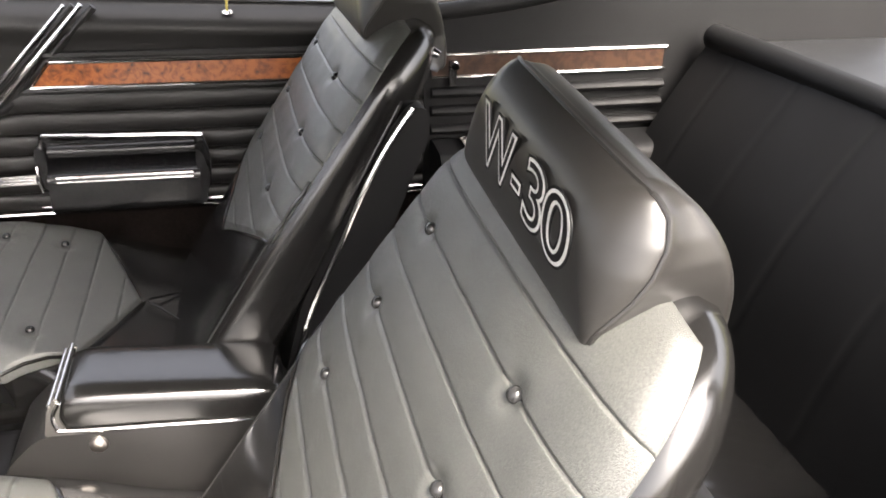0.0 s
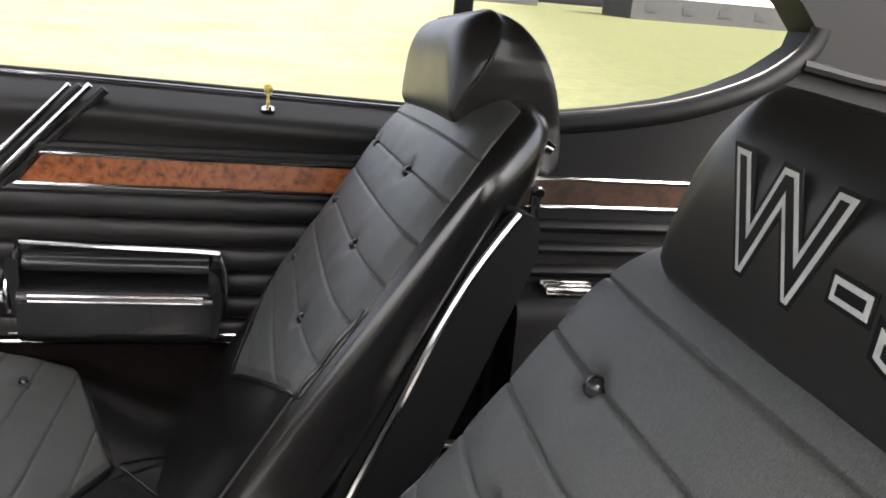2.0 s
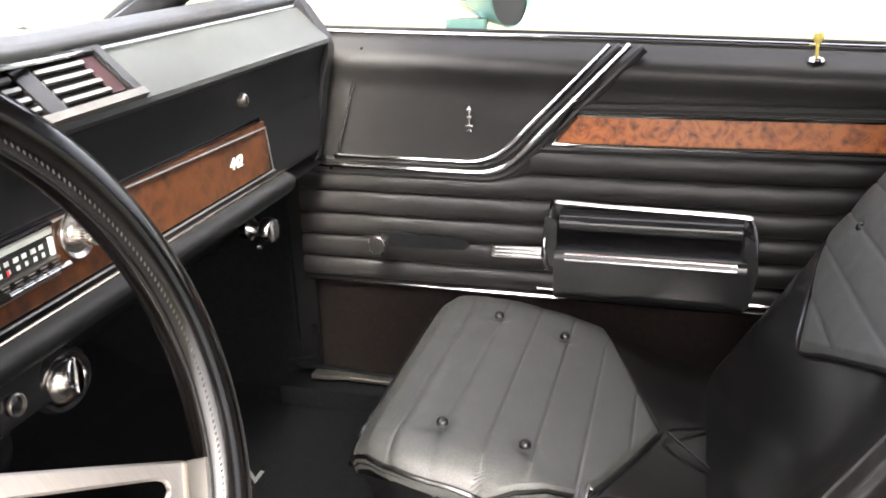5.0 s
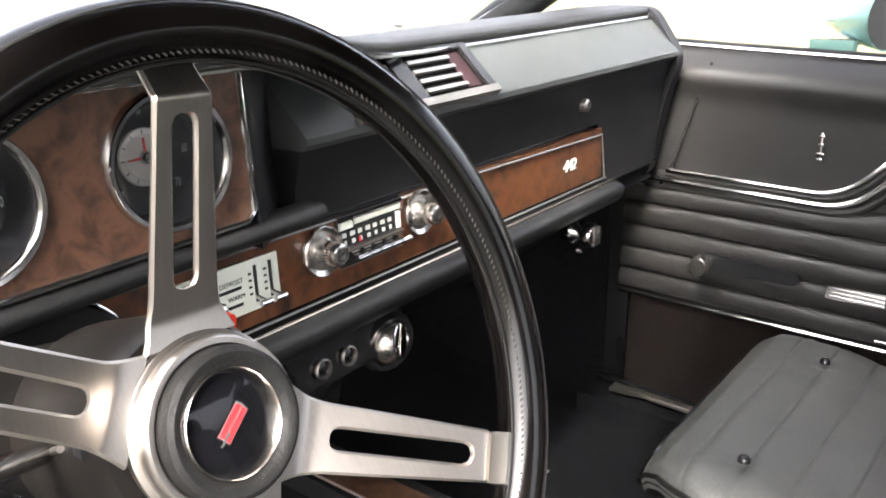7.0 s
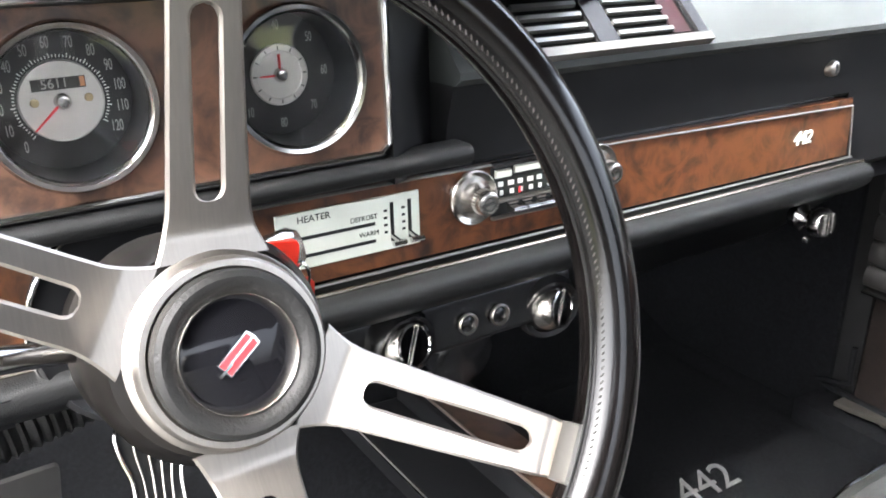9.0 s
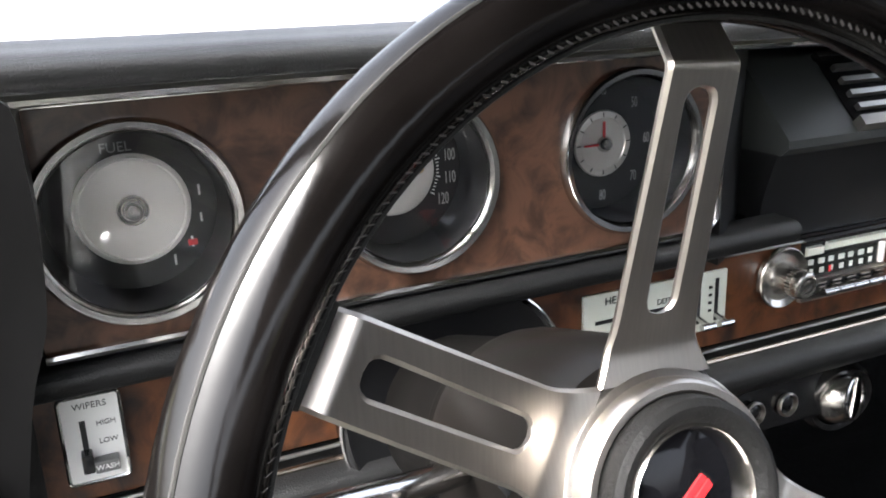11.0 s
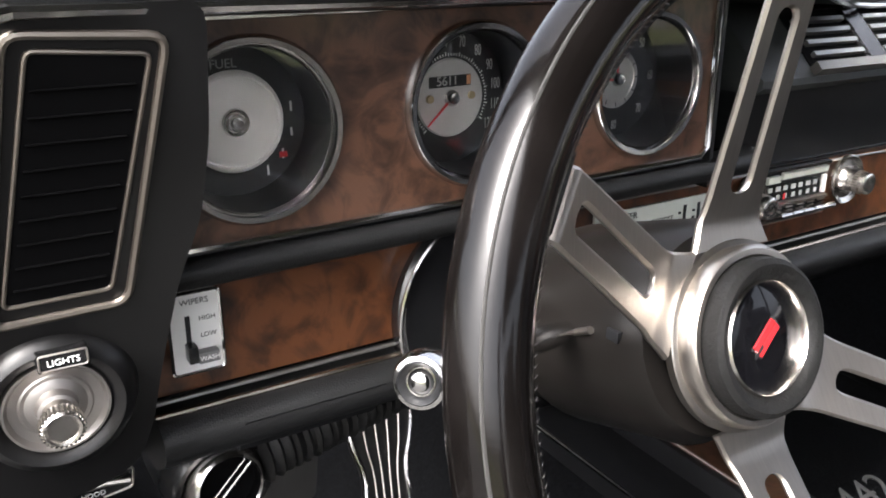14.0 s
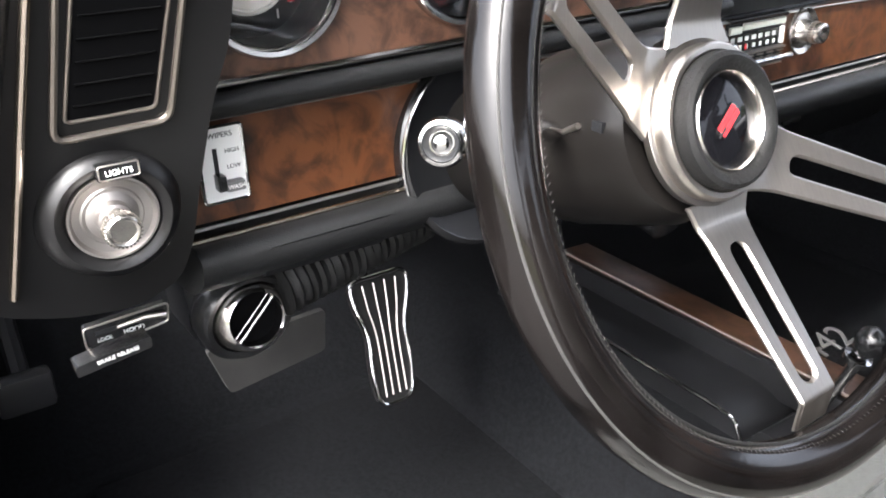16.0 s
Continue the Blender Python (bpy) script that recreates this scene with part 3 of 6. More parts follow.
up_pts = [(-0.252, 0.791), (0.022, 0.787), (0.203, 0.973)]
lo_pts = [(-0.285, 0.775), (0.036, 0.770), (0.233, 0.974)]
moulding("chrome_moulding", up_pts, 0.0040, CHROME, -0.004)
moulding("chrome_moulding", lo_pts, 0.0050, CHROME, -0.006)
moulding("vinyl_welt", [(-0.268, 0.783), (0.029, 0.7785), (0.218, 0.972)], 0.0055, VINYL, 0.002)
moulding("vinyl_welt", [(-0.29, 0.762), (0.045, 0.758), (0.252, 0.968)], 0.0075, VINYL, 0.006)
# burl strip in a chrome frame
wood = [(0.160, 0.865), (0.126, 0.824), (0.872, 0.824), (0.872, 0.864)]
part("wood_insert", prism(wood, "y", IN, IN + 0.006), BURL, door, "orange-brown burl wood insert")
part("chrome_frame", tube([(x, IN - 0.001, z) for x, z in [(0.873, 0.8665), (0.158, 0.8685), (0.118, 0.8205), (0.873, 0.8205)]], 0.0040, 8), CHROME, door)
part("frame_welt", tube([(x, IN + 0.006, z) for x, z in [(0.873, 0.877), (0.150, 0.879), (0.102, 0.812), (0.873, 0.812)]], 0.008, 8), VINYL, door)
# horizontal pleats
for i, (z0, z1, x0) in enumerate([(0.770, 0.811, 0.085), (0.727, 0.770, DX0), (0.686, 0.727, DX0), (0.646, 0.686, DX0), (0.605, 0.646, DX0), (0.570, 0.605, DX0)]):
    def roll(u, v, z0=z0, z1=z1, x0=x0):
        x = x0 + (DX1 - x0) * u
        b = math.sin(math.pi * v)
        z1 = z1 - (0.012 * (1 - min(1.0, max(0.0, (x - 0.02) / 0.06))) if z1 == 0.770 else 0.0)
        return (x, IN + 0.008 - 0.011 * b ** 0.4 - 0.001 * math.sin(x * 60 + z0 * 300) * b, z0 + (z1 - z0) * v)
    part("pleat", sheet(roll, 60, 14, (0, 0.012, 0)), VINYL, door)
# lower part
part("lower_chrome", tube([(DX0 + 0.005, IN - 0.006, 0.566), (DX1, IN - 0.006, 0.568)], 0.0048, 8, flat=0.8), CHROME, door, "bright lower moulding")
part("lower_chrome", tube([(0.10, IN - 0.007, 0.580), (DX1, IN - 0.007, 0.580)], 0.0025, 8), CHROME, door)
part("carpet_panel", box(DX0 + 0.02, DX1, IN + 0.002, IN + 0.05, 0.385, 0.560, 0.01), CARPET_BROWN, door, "dark brown carpeted lower panel")
part("front_edge", tube(smooth_line([(-0.262, IN, 0.765), (-0.245, IN, 0.80), (-0.218, IN + 0.01, 0.90), (-0.199, IN + 0.014, 0.968)], 6), 0.0022, 8),
     PLASTIC, door, "thin dull edge at the hinge side")
part("bottom_seal", tube(smooth_line([(DX0 + 0.01, IN, 0.47), (DX0 + 0.015, IN, 0.41), (DX0 + 0.05, IN, 0.385), (DX1, IN, 0.383)], 5), 0.005, 8), CARPET, door)
# armrest
arm = part("armrest", prism(rounded([(IN, 0.588), (IN, 0.690), (0.672, 0.690), (0.626, 0.673), (0.621, 0.664), (0.622, 0.606), (0.640, 0.590)], 0.008, 4), "x", 0.1485, 0.418, 0.0015, 2),
           PLASTIC, door, "black moulded armrest")
part("back_plate", prism(rounded([(0.135, 0.665), (0.135, 0.728), (0.420, 0.722), (0.428, 0.665)], 0.012), "y", 0.6945, IN + 0.004, 0.002), PLASTIC, arm)
part("top_chrome", tube(smooth_line([(0.130, 0.690, 0.640), (0.133, 0.686, 0.70), (0.138, 0.684, 0.732), (0.16, 0.683, 0.734), (0.28, 0.683, 0.730), (0.408, 0.683, 0.726),
                                     (0.424, 0.684, 0.718), (0.432, 0.688, 0.68), (0.428, 0.69, 0.62), (0.405, 0.69, 0.595)], 6), 0.0042, 8), CHROME, arm, "chrome armrest edging")
part("end_cap", prism(rounded([(0.126, 0.655), (0.132, 0.725), (0.150, 0.720), (0.150, 0.640)], 0.006), "y", 0.638, 0.6985, 0.002), PLASTIC, arm)
part("cap_chrome", tube(smooth_line([(0.136, 0.636, 0.640), (0.131, 0.637, 0.680), (0.134, 0.655, 0.716)], 5), 0.0035, 8), CHROME, arm, "slim chrome end bead")
part("end_block", prism(rounded([(0.412, 0.60), (0.412, 0.715), (0.426, 0.705), (0.434, 0.66), (0.424, 0.60)], 0.008), "y", 0.629, IN - 0.003, 0.003, 3), PLASTIC, arm)
part("pull_pad", prism(rounded([(0.648, 0.699), (0.646, 0.714), (0.656, 0.724), (0.682, 0.726), (0.684, 0.700)], 0.006, 4), "x", 0.1515, 0.4105, 0.002), PLASTIC, arm, "glossy black pull bar")
part("front_chrome", tube([(0.165, 0.621, 0.671), (0.405, 0.621, 0.670)], 0.0030, 8), CHROME, arm)
part("front_chrome", tube([(0.165, 0.619, 0.663), (0.405, 0.619, 0.662)], 0.0018, 8), CHROME, arm)
arm.matrix_basis = Matrix.Translation((0.43, 0, 0)) @ Matrix.Diagonal((1.035, 1, 1, 1)) @ Matrix.Translation((-0.43, 0, 0))
hd = part("door_handle", prism(rounded([(0.034, 0.648), (0.036, 0.667), (0.120, 0.670), (0.128, 0.660), (0.122, 0.650)], 0.004), "y", 0.652, 0.664, 0.003), CHROME, door,
          "chrome door lever")
part("lever_shaft", tube([(0.120, 0.66, 0.66), (0.132, IN, 0.66)], 0.009, 10), CHROME, hd)
for k in range(3):
    part("groove_rib", box(0.04, 0.115, 0.650, 0.653, 0.6515 + k * 0.006, 0.6535 + k * 0.006, 0.0006), CHROME, hd)
ck = part("window_crank", prism(rounded([(-0.172, 0.640), (-0.172, 0.666), (-0.02, 0.662), (-0.01, 0.652), (-0.02, 0.642)], 0.008), "y", 0.690, 0.700, 0.002), SATIN_BLACK, door,
          "black window crank arm")
part("knob", lathe([(0, 0), (0.010, 0), (0.011, 0.012), (0.015, 0.018), (0.0165, 0.038), (0.014, 0.043), (0, 0.043)], 14, (-0.160, 0.692, 0.653), (0, -1, 0)), KNOB_STEEL, ck,
     "ribbed chrome knob")
for k in range(10):
    a = k * 0.628
    part("rib", tube([(-0.160 + 0.016 * math.cos(a), 0.672, 0.653 + 0.016 * math.sin(a)), (-0.160 + 0.0165 * math.cos(a), 0.652, 0.653 + 0.0165 * math.sin(a))], 0.0016, 6), CHROME, ck)
pin = part("lock_base", lathe([(0, 0), (0.013, 0), (0.012, 0.005), (0.006, 0.007), (0, 0.007)], 20, (0.492, 0.735, 0.949), (0, 0, 1)), CHROME, door, "chrome lock ferrule")
part("lock_pin", lathe([(0, 0), (0.0024, 0), (0.0024, 0.020), (0.0055, 0.023), (0.0075, 0.029), (0.0058, 0.035), (0, 0.038)], 12, (0.492, 0.735, 0.953), (0, 0, 1)), PIN_YELLOW, pin, "pale yellow lock knob")
em = part("door_emblem", box(-0.0165, -0.0135, IN - 0.003, IN + 0.004, 0.835, 0.878, 0.0008), CHROME, door, "small upright chrome emblem")
for z, w in ((0.872, 0.004), (0.860, 0.004), (0.846, 0.006), (0.838, 0.004)):
    part("emblem_bar", box(-0.015 - w, -0.015 + w, IN - 0.004, IN + 0.003, z - 0.002, z + 0.002, 0.0006), CHROME, em)
sill = thing("sill_plate", "bright aluminium door sill plate", "sill", kind=st)
part("plate", prism(rounded([(0.692, 0.374), (0.722, 0.374), (0.722, 0.382), (0.692, 0.382)], 0.002), "x", -0.24, 0.86), STEEL, sill)
part("end_tab", loft([[(x, 0.707 - w, 0.374), (x, 0.707 + w, 0.374), (x, 0.707 + w * 0.8, 0.374 + h), (x, 0.707 - w, 0.374 + h * 0.8)] for x, w, h in ((-0.315, 0.020, 0.009), (-0.29, 0.019, 0.010), (-0.25, 0.011, 0.010), (-0.22, 0.009, 0.009))]), STEEL, sill)
tagged(part("door_jamb", box(-0.40, -0.29, 0.737, 0.798, FLOOR, 0.985, 0.006), SEAT_SIDE), "black hinge-side door jamb", "trim", kind=st)
tagged(part("sill_box", box(-0.345, 0.9, 0.664, 0.80, FLOOR - 0.05, 0.373), CARPET), "dark carpeted door sill", "sill", kind=st)
tagged(part("sill_box", box(-0.34, 0.9, -0.80, -0.735, FLOOR - 0.05, 0.372), SATIN_BLACK), "dark door sill on the open side", "sill", kind=st)

# ---- driver's door, standing open ----
open_door = thing("door_2", "open driver's door with black trim", "door", kind=st)
part("trim_panel", box(0.0, 1.18, -0.03, 0.0, 0.40, 0.95, 0.015), VINYL, open_door)
part("outer_skin", box(0.0, 1.20, -0.13, -0.03, 0.36, 0.955, 0.02), PAINT, open_door, "white painted outer skin")
part("armrest", box(0.45, 0.80, 0.0, 0.06, 0.60, 0.70, 0.02), PLASTIC, open_door)
part("chrome_moulding", tube([(0.02, 0.002, 0.56), (1.17, 0.002, 0.56)], 0.005, 8), CHROME, open_door)
open_door.matrix_basis = pose(-0.33, -0.83, 0, 0, 0, -66)

# ---- bucket seats ----
CY = 0.385                                        # middle of the passenger seat
SD, SN = Vector((0.56, 0, 0.8285)), Vector((-0.8285, 0, 0.56))
S0 = Vector((0.42, 0, 0.60))


def on_back(s, w, n=0.0):
    """A point of the backrest: s up along it, w across, n ahead of its front plane."""
    return S0 + SD * s + SN * n + Vector((0, CY + w, 0))


def back_half(s):
    if s < 0.42:
        return 0.268 + 0.004 * math.sin(math.pi * max(0, s + 0.12) / 0.54)
    k = min(1.0, (s - 0.42) / 0.125)
    return 0.15 + 0.118 * math.sqrt(max(0.0, 1 - k * k))


def ring_back(s, depth, front, hw, n=96):
    pts = []
    for k in range(n):
        a = 2 * math.pi * k / n
        c, d = math.cos(a), math.sin(a)
        e = min(1.0, max(0.0, (s - 0.15) / 0.3))
        w = hw * math.copysign(abs(c) ** (0.40 + 0.2 * e), c)
        q = (depth / 2) * math.copysign(abs(d) ** (0.5 + 0.4 * e), d)
        pts.append(on_back(s, w, front - depth / 2 + (q if d > 0 else q * 1.75)))
    return pts


def groove(d, width, depth):
    return -depth * math.exp(-(d / width) ** 2)


PLEAT = [0.01 + 0.05 * i for i in range(9)] 
BUTTONS_S, BUTTONS_W = (0.21, 0.31, 0.408), 0.140


def body_front(s, w):
    """How far the padded body's front lies ahead of the back's plane."""
    e = min(1.0, max(0.0, (s - 0.15) / 0.3))
    k = max(0.0, (s - 0.44) / 0.085)
    depth, front = 0.090 * (1 - 0.35 * k * k), -0.002 - 0.028 * k * k
    c = min(1.0, abs(w) / back_half(s)) ** (1 / (0.40 + 0.2 * e))
    return front - depth / 2 + (depth / 2) * math.sqrt(max(0.0, 1 - c * c)) ** (0.5 + 0.4 * e)


def back_insert(u, v):
    w = math.sin((v - 0.5) * math.pi) * 0.25
    s0 = 0.068 + 0.105 * abs(w) / 0.25
    s1 = 0.541 - 0.016 * (abs(w) / 0.25) ** 3
    s = s0 + (s1 - s0) * u
    hw = back_half(s) - 0.009
    w = math.sin((v - 0.5) * math.pi) * hw
    edge = min(1, (1 - abs(w) / hw) / 0.07, u / 0.03, (1 - u) / 0.02)
    near = min(abs(s - p) for p in PLEAT + [0.46])
    n = body_front(s, w) + 0.0016 + 0.004 * edge + groove(near, 0.0015, 0.0024) + 0.0009 * math.sin(math.pi * min(1, near / 0.05))

    for bs in BUTTONS_S:
        for bw in (-BUTTONS_W, BUTTONS_W):
            n -= 0.007 * math.exp(-((s - bs) ** 2 + (w - bw) ** 2) / 0.012 ** 2)
    n += 0.0012 * noise.noise(Vector((s * 26, w * 26, 3)))
    return on_back(s, w, n)


def body_seam(s, side):
    k = max(0.0, (s - 0.44) / 0.085)
    ring = ring_back(s, 0.090 * (1 - 0.35 * k * k), -0.002 - 0.028 * k * k, back_half(s), 72)
    return ring[6] if side > 0 else ring[30]


def back_body():
    rings = []
    for i in range(150):
        s = -0.14 + 0.684 * i / 149
        k = max(0.0, (s - 0.44) / 0.085)
        rings.append(ring_back(s, 0.090 * (1 - 0.35 * k * k), -0.002 - 0.028 * k * k, back_half(s)))
    return loft(rings)


CUSH = [(-0.040, 0.556), (-0.030, 0.572), (-0.010, 0.587), (0.03, 0.596), (0.08, 0.594), (0.17, 0.572), (0.25, 0.543), (0.32, 0.517), (0.40, 0.500), (0.47, 0.495)]


def cush_z(x):
    for (a, za), (b, zb) in zip(CUSH, CUSH[1:]):
        if x <= b:
            t = max(0.0, (x - a) / (b - a))
            return za + (zb - za) * t
    return CUSH[-1][1]


def cush_half(x):
    return 0.292 - 0.055 * max(0, (0.06 - x) / 0.10) ** 2 - 0.02 * max(0, (x - 0.25) / 0.2)


def inboard(x):
    """The cushion is cut in at the front of its console side."""
    return min(1.0, max(0.0, (0.24 - x) / 0.12))


def front_rise(x, side):
    """The cushion's front corner stands a little higher on the door's side."""
    return 0.024 * max(0.0, 1 - (x + 0.04) / 0.08) * max(0.0, 0.5 + 0.5 * side) - 0.004


def cushion_body():
    rings = []
    for i in range(30):
        x = -0.040 + 0.51 * (i / 29) ** 1.2
        hw, zt = cush_half(x), cush_z(x) - 0.006
        zb = 0.425 + 0.05 * max(0, (0.0 - x) / 0.04)
        ring = []
        for k in range(44):
            a = 2 * math.pi * k / 44
            c, d = math.cos(a), math.sin(a)
            zz = (zt + zb) / 2 + (zt - zb) / 2 * math.copysign(abs(d) ** 0.45, d)
            lead = max(0.0, 1 - (x + 0.04) / 0.12)
            tuck = (0.9 * (zt - zz) + 0.010) * lead
            side = math.copysign(abs(c) ** 0.38, c)
            hs = hw - (0.075 * inboard(x - 0.03) if c < 0 else 0.0)
            ring.append((x + 0.003 + tuck, CY + hs * side * (1 - 0.10 * min(1.0, 2.2 * lead) - 1.5 * lead * (zt - zz)), zz - 0.012 * lead + front_rise(x, side)))
        rings.append(ring)
    return loft(rings)


CUSH_PLEATS = [-0.030 + 0.0505 * i for i in range(7)]


def cushion_insert(u, v):
    vv = -1 + 2 * v
    end = 0.202 + 0.104 * (1 - abs(vv)) ** 0.9 - (0.072 * max(0.0, (-vv - 0.72) / 0.28) if vv < 0 else 0.0)
    x = -0.038 + (end + 0.038) * u
    hw = cush_half(x) - 0.018 - (0.040 * inboard(x) if vv < 0 else 0.0)
    y = vv * hw
    edge = min(1, (1 - abs(vv)) / 0.06, (1 - u) / 0.03)
    near = min(abs(x - p) for p in CUSH_PLEATS[1:])
    z = cush_z(x) + 0.004 + groove(near, 0.0015, 0.0022) + 0.0007 * math.sin(math.pi * min(1, near / 0.05)) - 0.010 * (1 - edge) ** 2
    z -= 0.05 * max(0.0, abs(vv) - 0.80) ** 2 / 0.04 * 0.5 * (1 - 0.75 * max(0.0, 1 - (x + 0.04) / 0.12))
    for bx, by in ((0.068, -0.163), (0.068, 0.160), (0.162, -0.160), (0.166, 0.148)):
        z -= 0.006 * math.exp(-((x - bx) ** 2 + (y - by) ** 2) / 0.014 ** 2)
    z += front_rise(x, vv)
    return (x, CY + y, z + 0.001 * noise.noise(Vector((x * 24, y * 24, 7))))


HEAD = [(0.672, 1.000), (0.672, 1.040), (0.676, 1.073), (0.688, 1.096), (0.712, 1.108), (0.741, 1.102), (0.770, 1.074), (0.792, 1.028), (0.803, 0.980), (0.800, 0.944),
        (0.775, 0.942), (0.742, 0.978), (0.705, 0.994), (0.684, 0.990)]


HEAD_LINE = [(p.x, p.z) for p in smooth_line([(x, 0, z) for x, z in HEAD], 4, True)]
HEAD_SEAM = [(0.990, 0.684, 0.170), (1.004, 0.674, 0.174), (1.020, 0.683, 0.179), (1.040, 0.698, 0.184), (1.058, 0.709, 0.185), (1.078, 0.719, 0.180), (1.095, 0.722, 0.169),
             (1.104, 0.718, 0.158), (1.1085, 0.713, 0.146)]


def head_span(z):
    """Front and back of the headrest's side outline at the height z."""
    xs = []
    for (xa, za), (xb, zb) in zip(HEAD_LINE, HEAD_LINE[1:] + HEAD_LINE[:1]):
        if (za - z) * (zb - z) <= 0 and abs(za - zb) > 1e-9:
            xs.append(xa + (xb - xa) * (z - za) / (zb - za))
    return min(xs), max(xs)


def head_seam(z):
    """Where the front panel, wrapped round the end, meets the side panel: x and half width."""
    for (za, xa, wa), (zb, xb, wb) in zip(HEAD_SEAM, HEAD_SEAM[1:]):
        if z <= zb:
            t = max(0.0, (z - za) / (zb - za))
            return xa + (xb - xa) * t, wa + (wb - wa) * t
    return HEAD_SEAM[-1][1:]


def head_ring(z):
    """A level cut of the headrest: flat front, wrapped end, side panel, back."""
    x0, x1 = head_span(z)
    xp, yp = head_seam(z)
    xp = min(max(xp, x0 + 0.001), x0 + 0.6 * (x1 - x0))
    c = 0.004 + 1.35 * (xp - x0)
    q = min(0.014, 0.3 * (x1 - xp))
    half = [(x0, (yp - c) * k / 5) for k in range(5)]
    half += [(x0 + (xp - x0) * (1 - math.cos(a)), yp - c + c * math.sin(a)) for a in [math.pi / 2 * k / 10 for k in range(11)]]
    yb = yp - 0.016
    half += [(xp + (x1 - q - xp) * k / 8, yp + (yb - yp) * k / 8 - 0.003 * math.sin(math.pi * k / 8)) for k in range(1, 9)]
    half += [(x1 - q + q * math.sin(a), yb - q + q * math.cos(a)) for a in [math.pi / 2 * k / 5 for k in range(1, 6)]]
    half += [(x1, (yb - q) * (1 - k / 4)) for k in range(1, 4)]
    return [Vector((x, CY + y, z)) for x, y in half] + [Vector((x1, CY, z))] + [Vector((x, CY - y, z)) for x, y in half[:0:-1]]


def headrest_body():
    zs = [p[1] for p in HEAD_LINE]
    lo, hi = min(zs) + 0.0006, max(zs) - 0.0002
    return loft([head_ring(lo + (hi - lo) * (0.5 - 0.5 * math.cos(math.pi * k / 70))) for k in range(71)])


def headrest_piping():
    top = max(p[1] for p in HEAD_LINE) - 0.0015
    zs = [1.000 + (top - 1.000) * math.sin(math.pi / 2 * k / 16) for k in range(17)]
    side = [(head_seam(z)[0], head_seam(z)[1] + 0.0006, z) for z in zs]
    over = [(0.7125, w, top + 0.0012) for w in (0.13, 0.10, 0.05, 0.0)]
    right = [Vector((x, CY + w, z)) for x, w, z in side + over]
    left = [Vector((x, CY - w, z)) for x, w, z in (side + over)[-2::-1]]
    return tube(smooth_line(right + left, 2), 0.0021, 6)


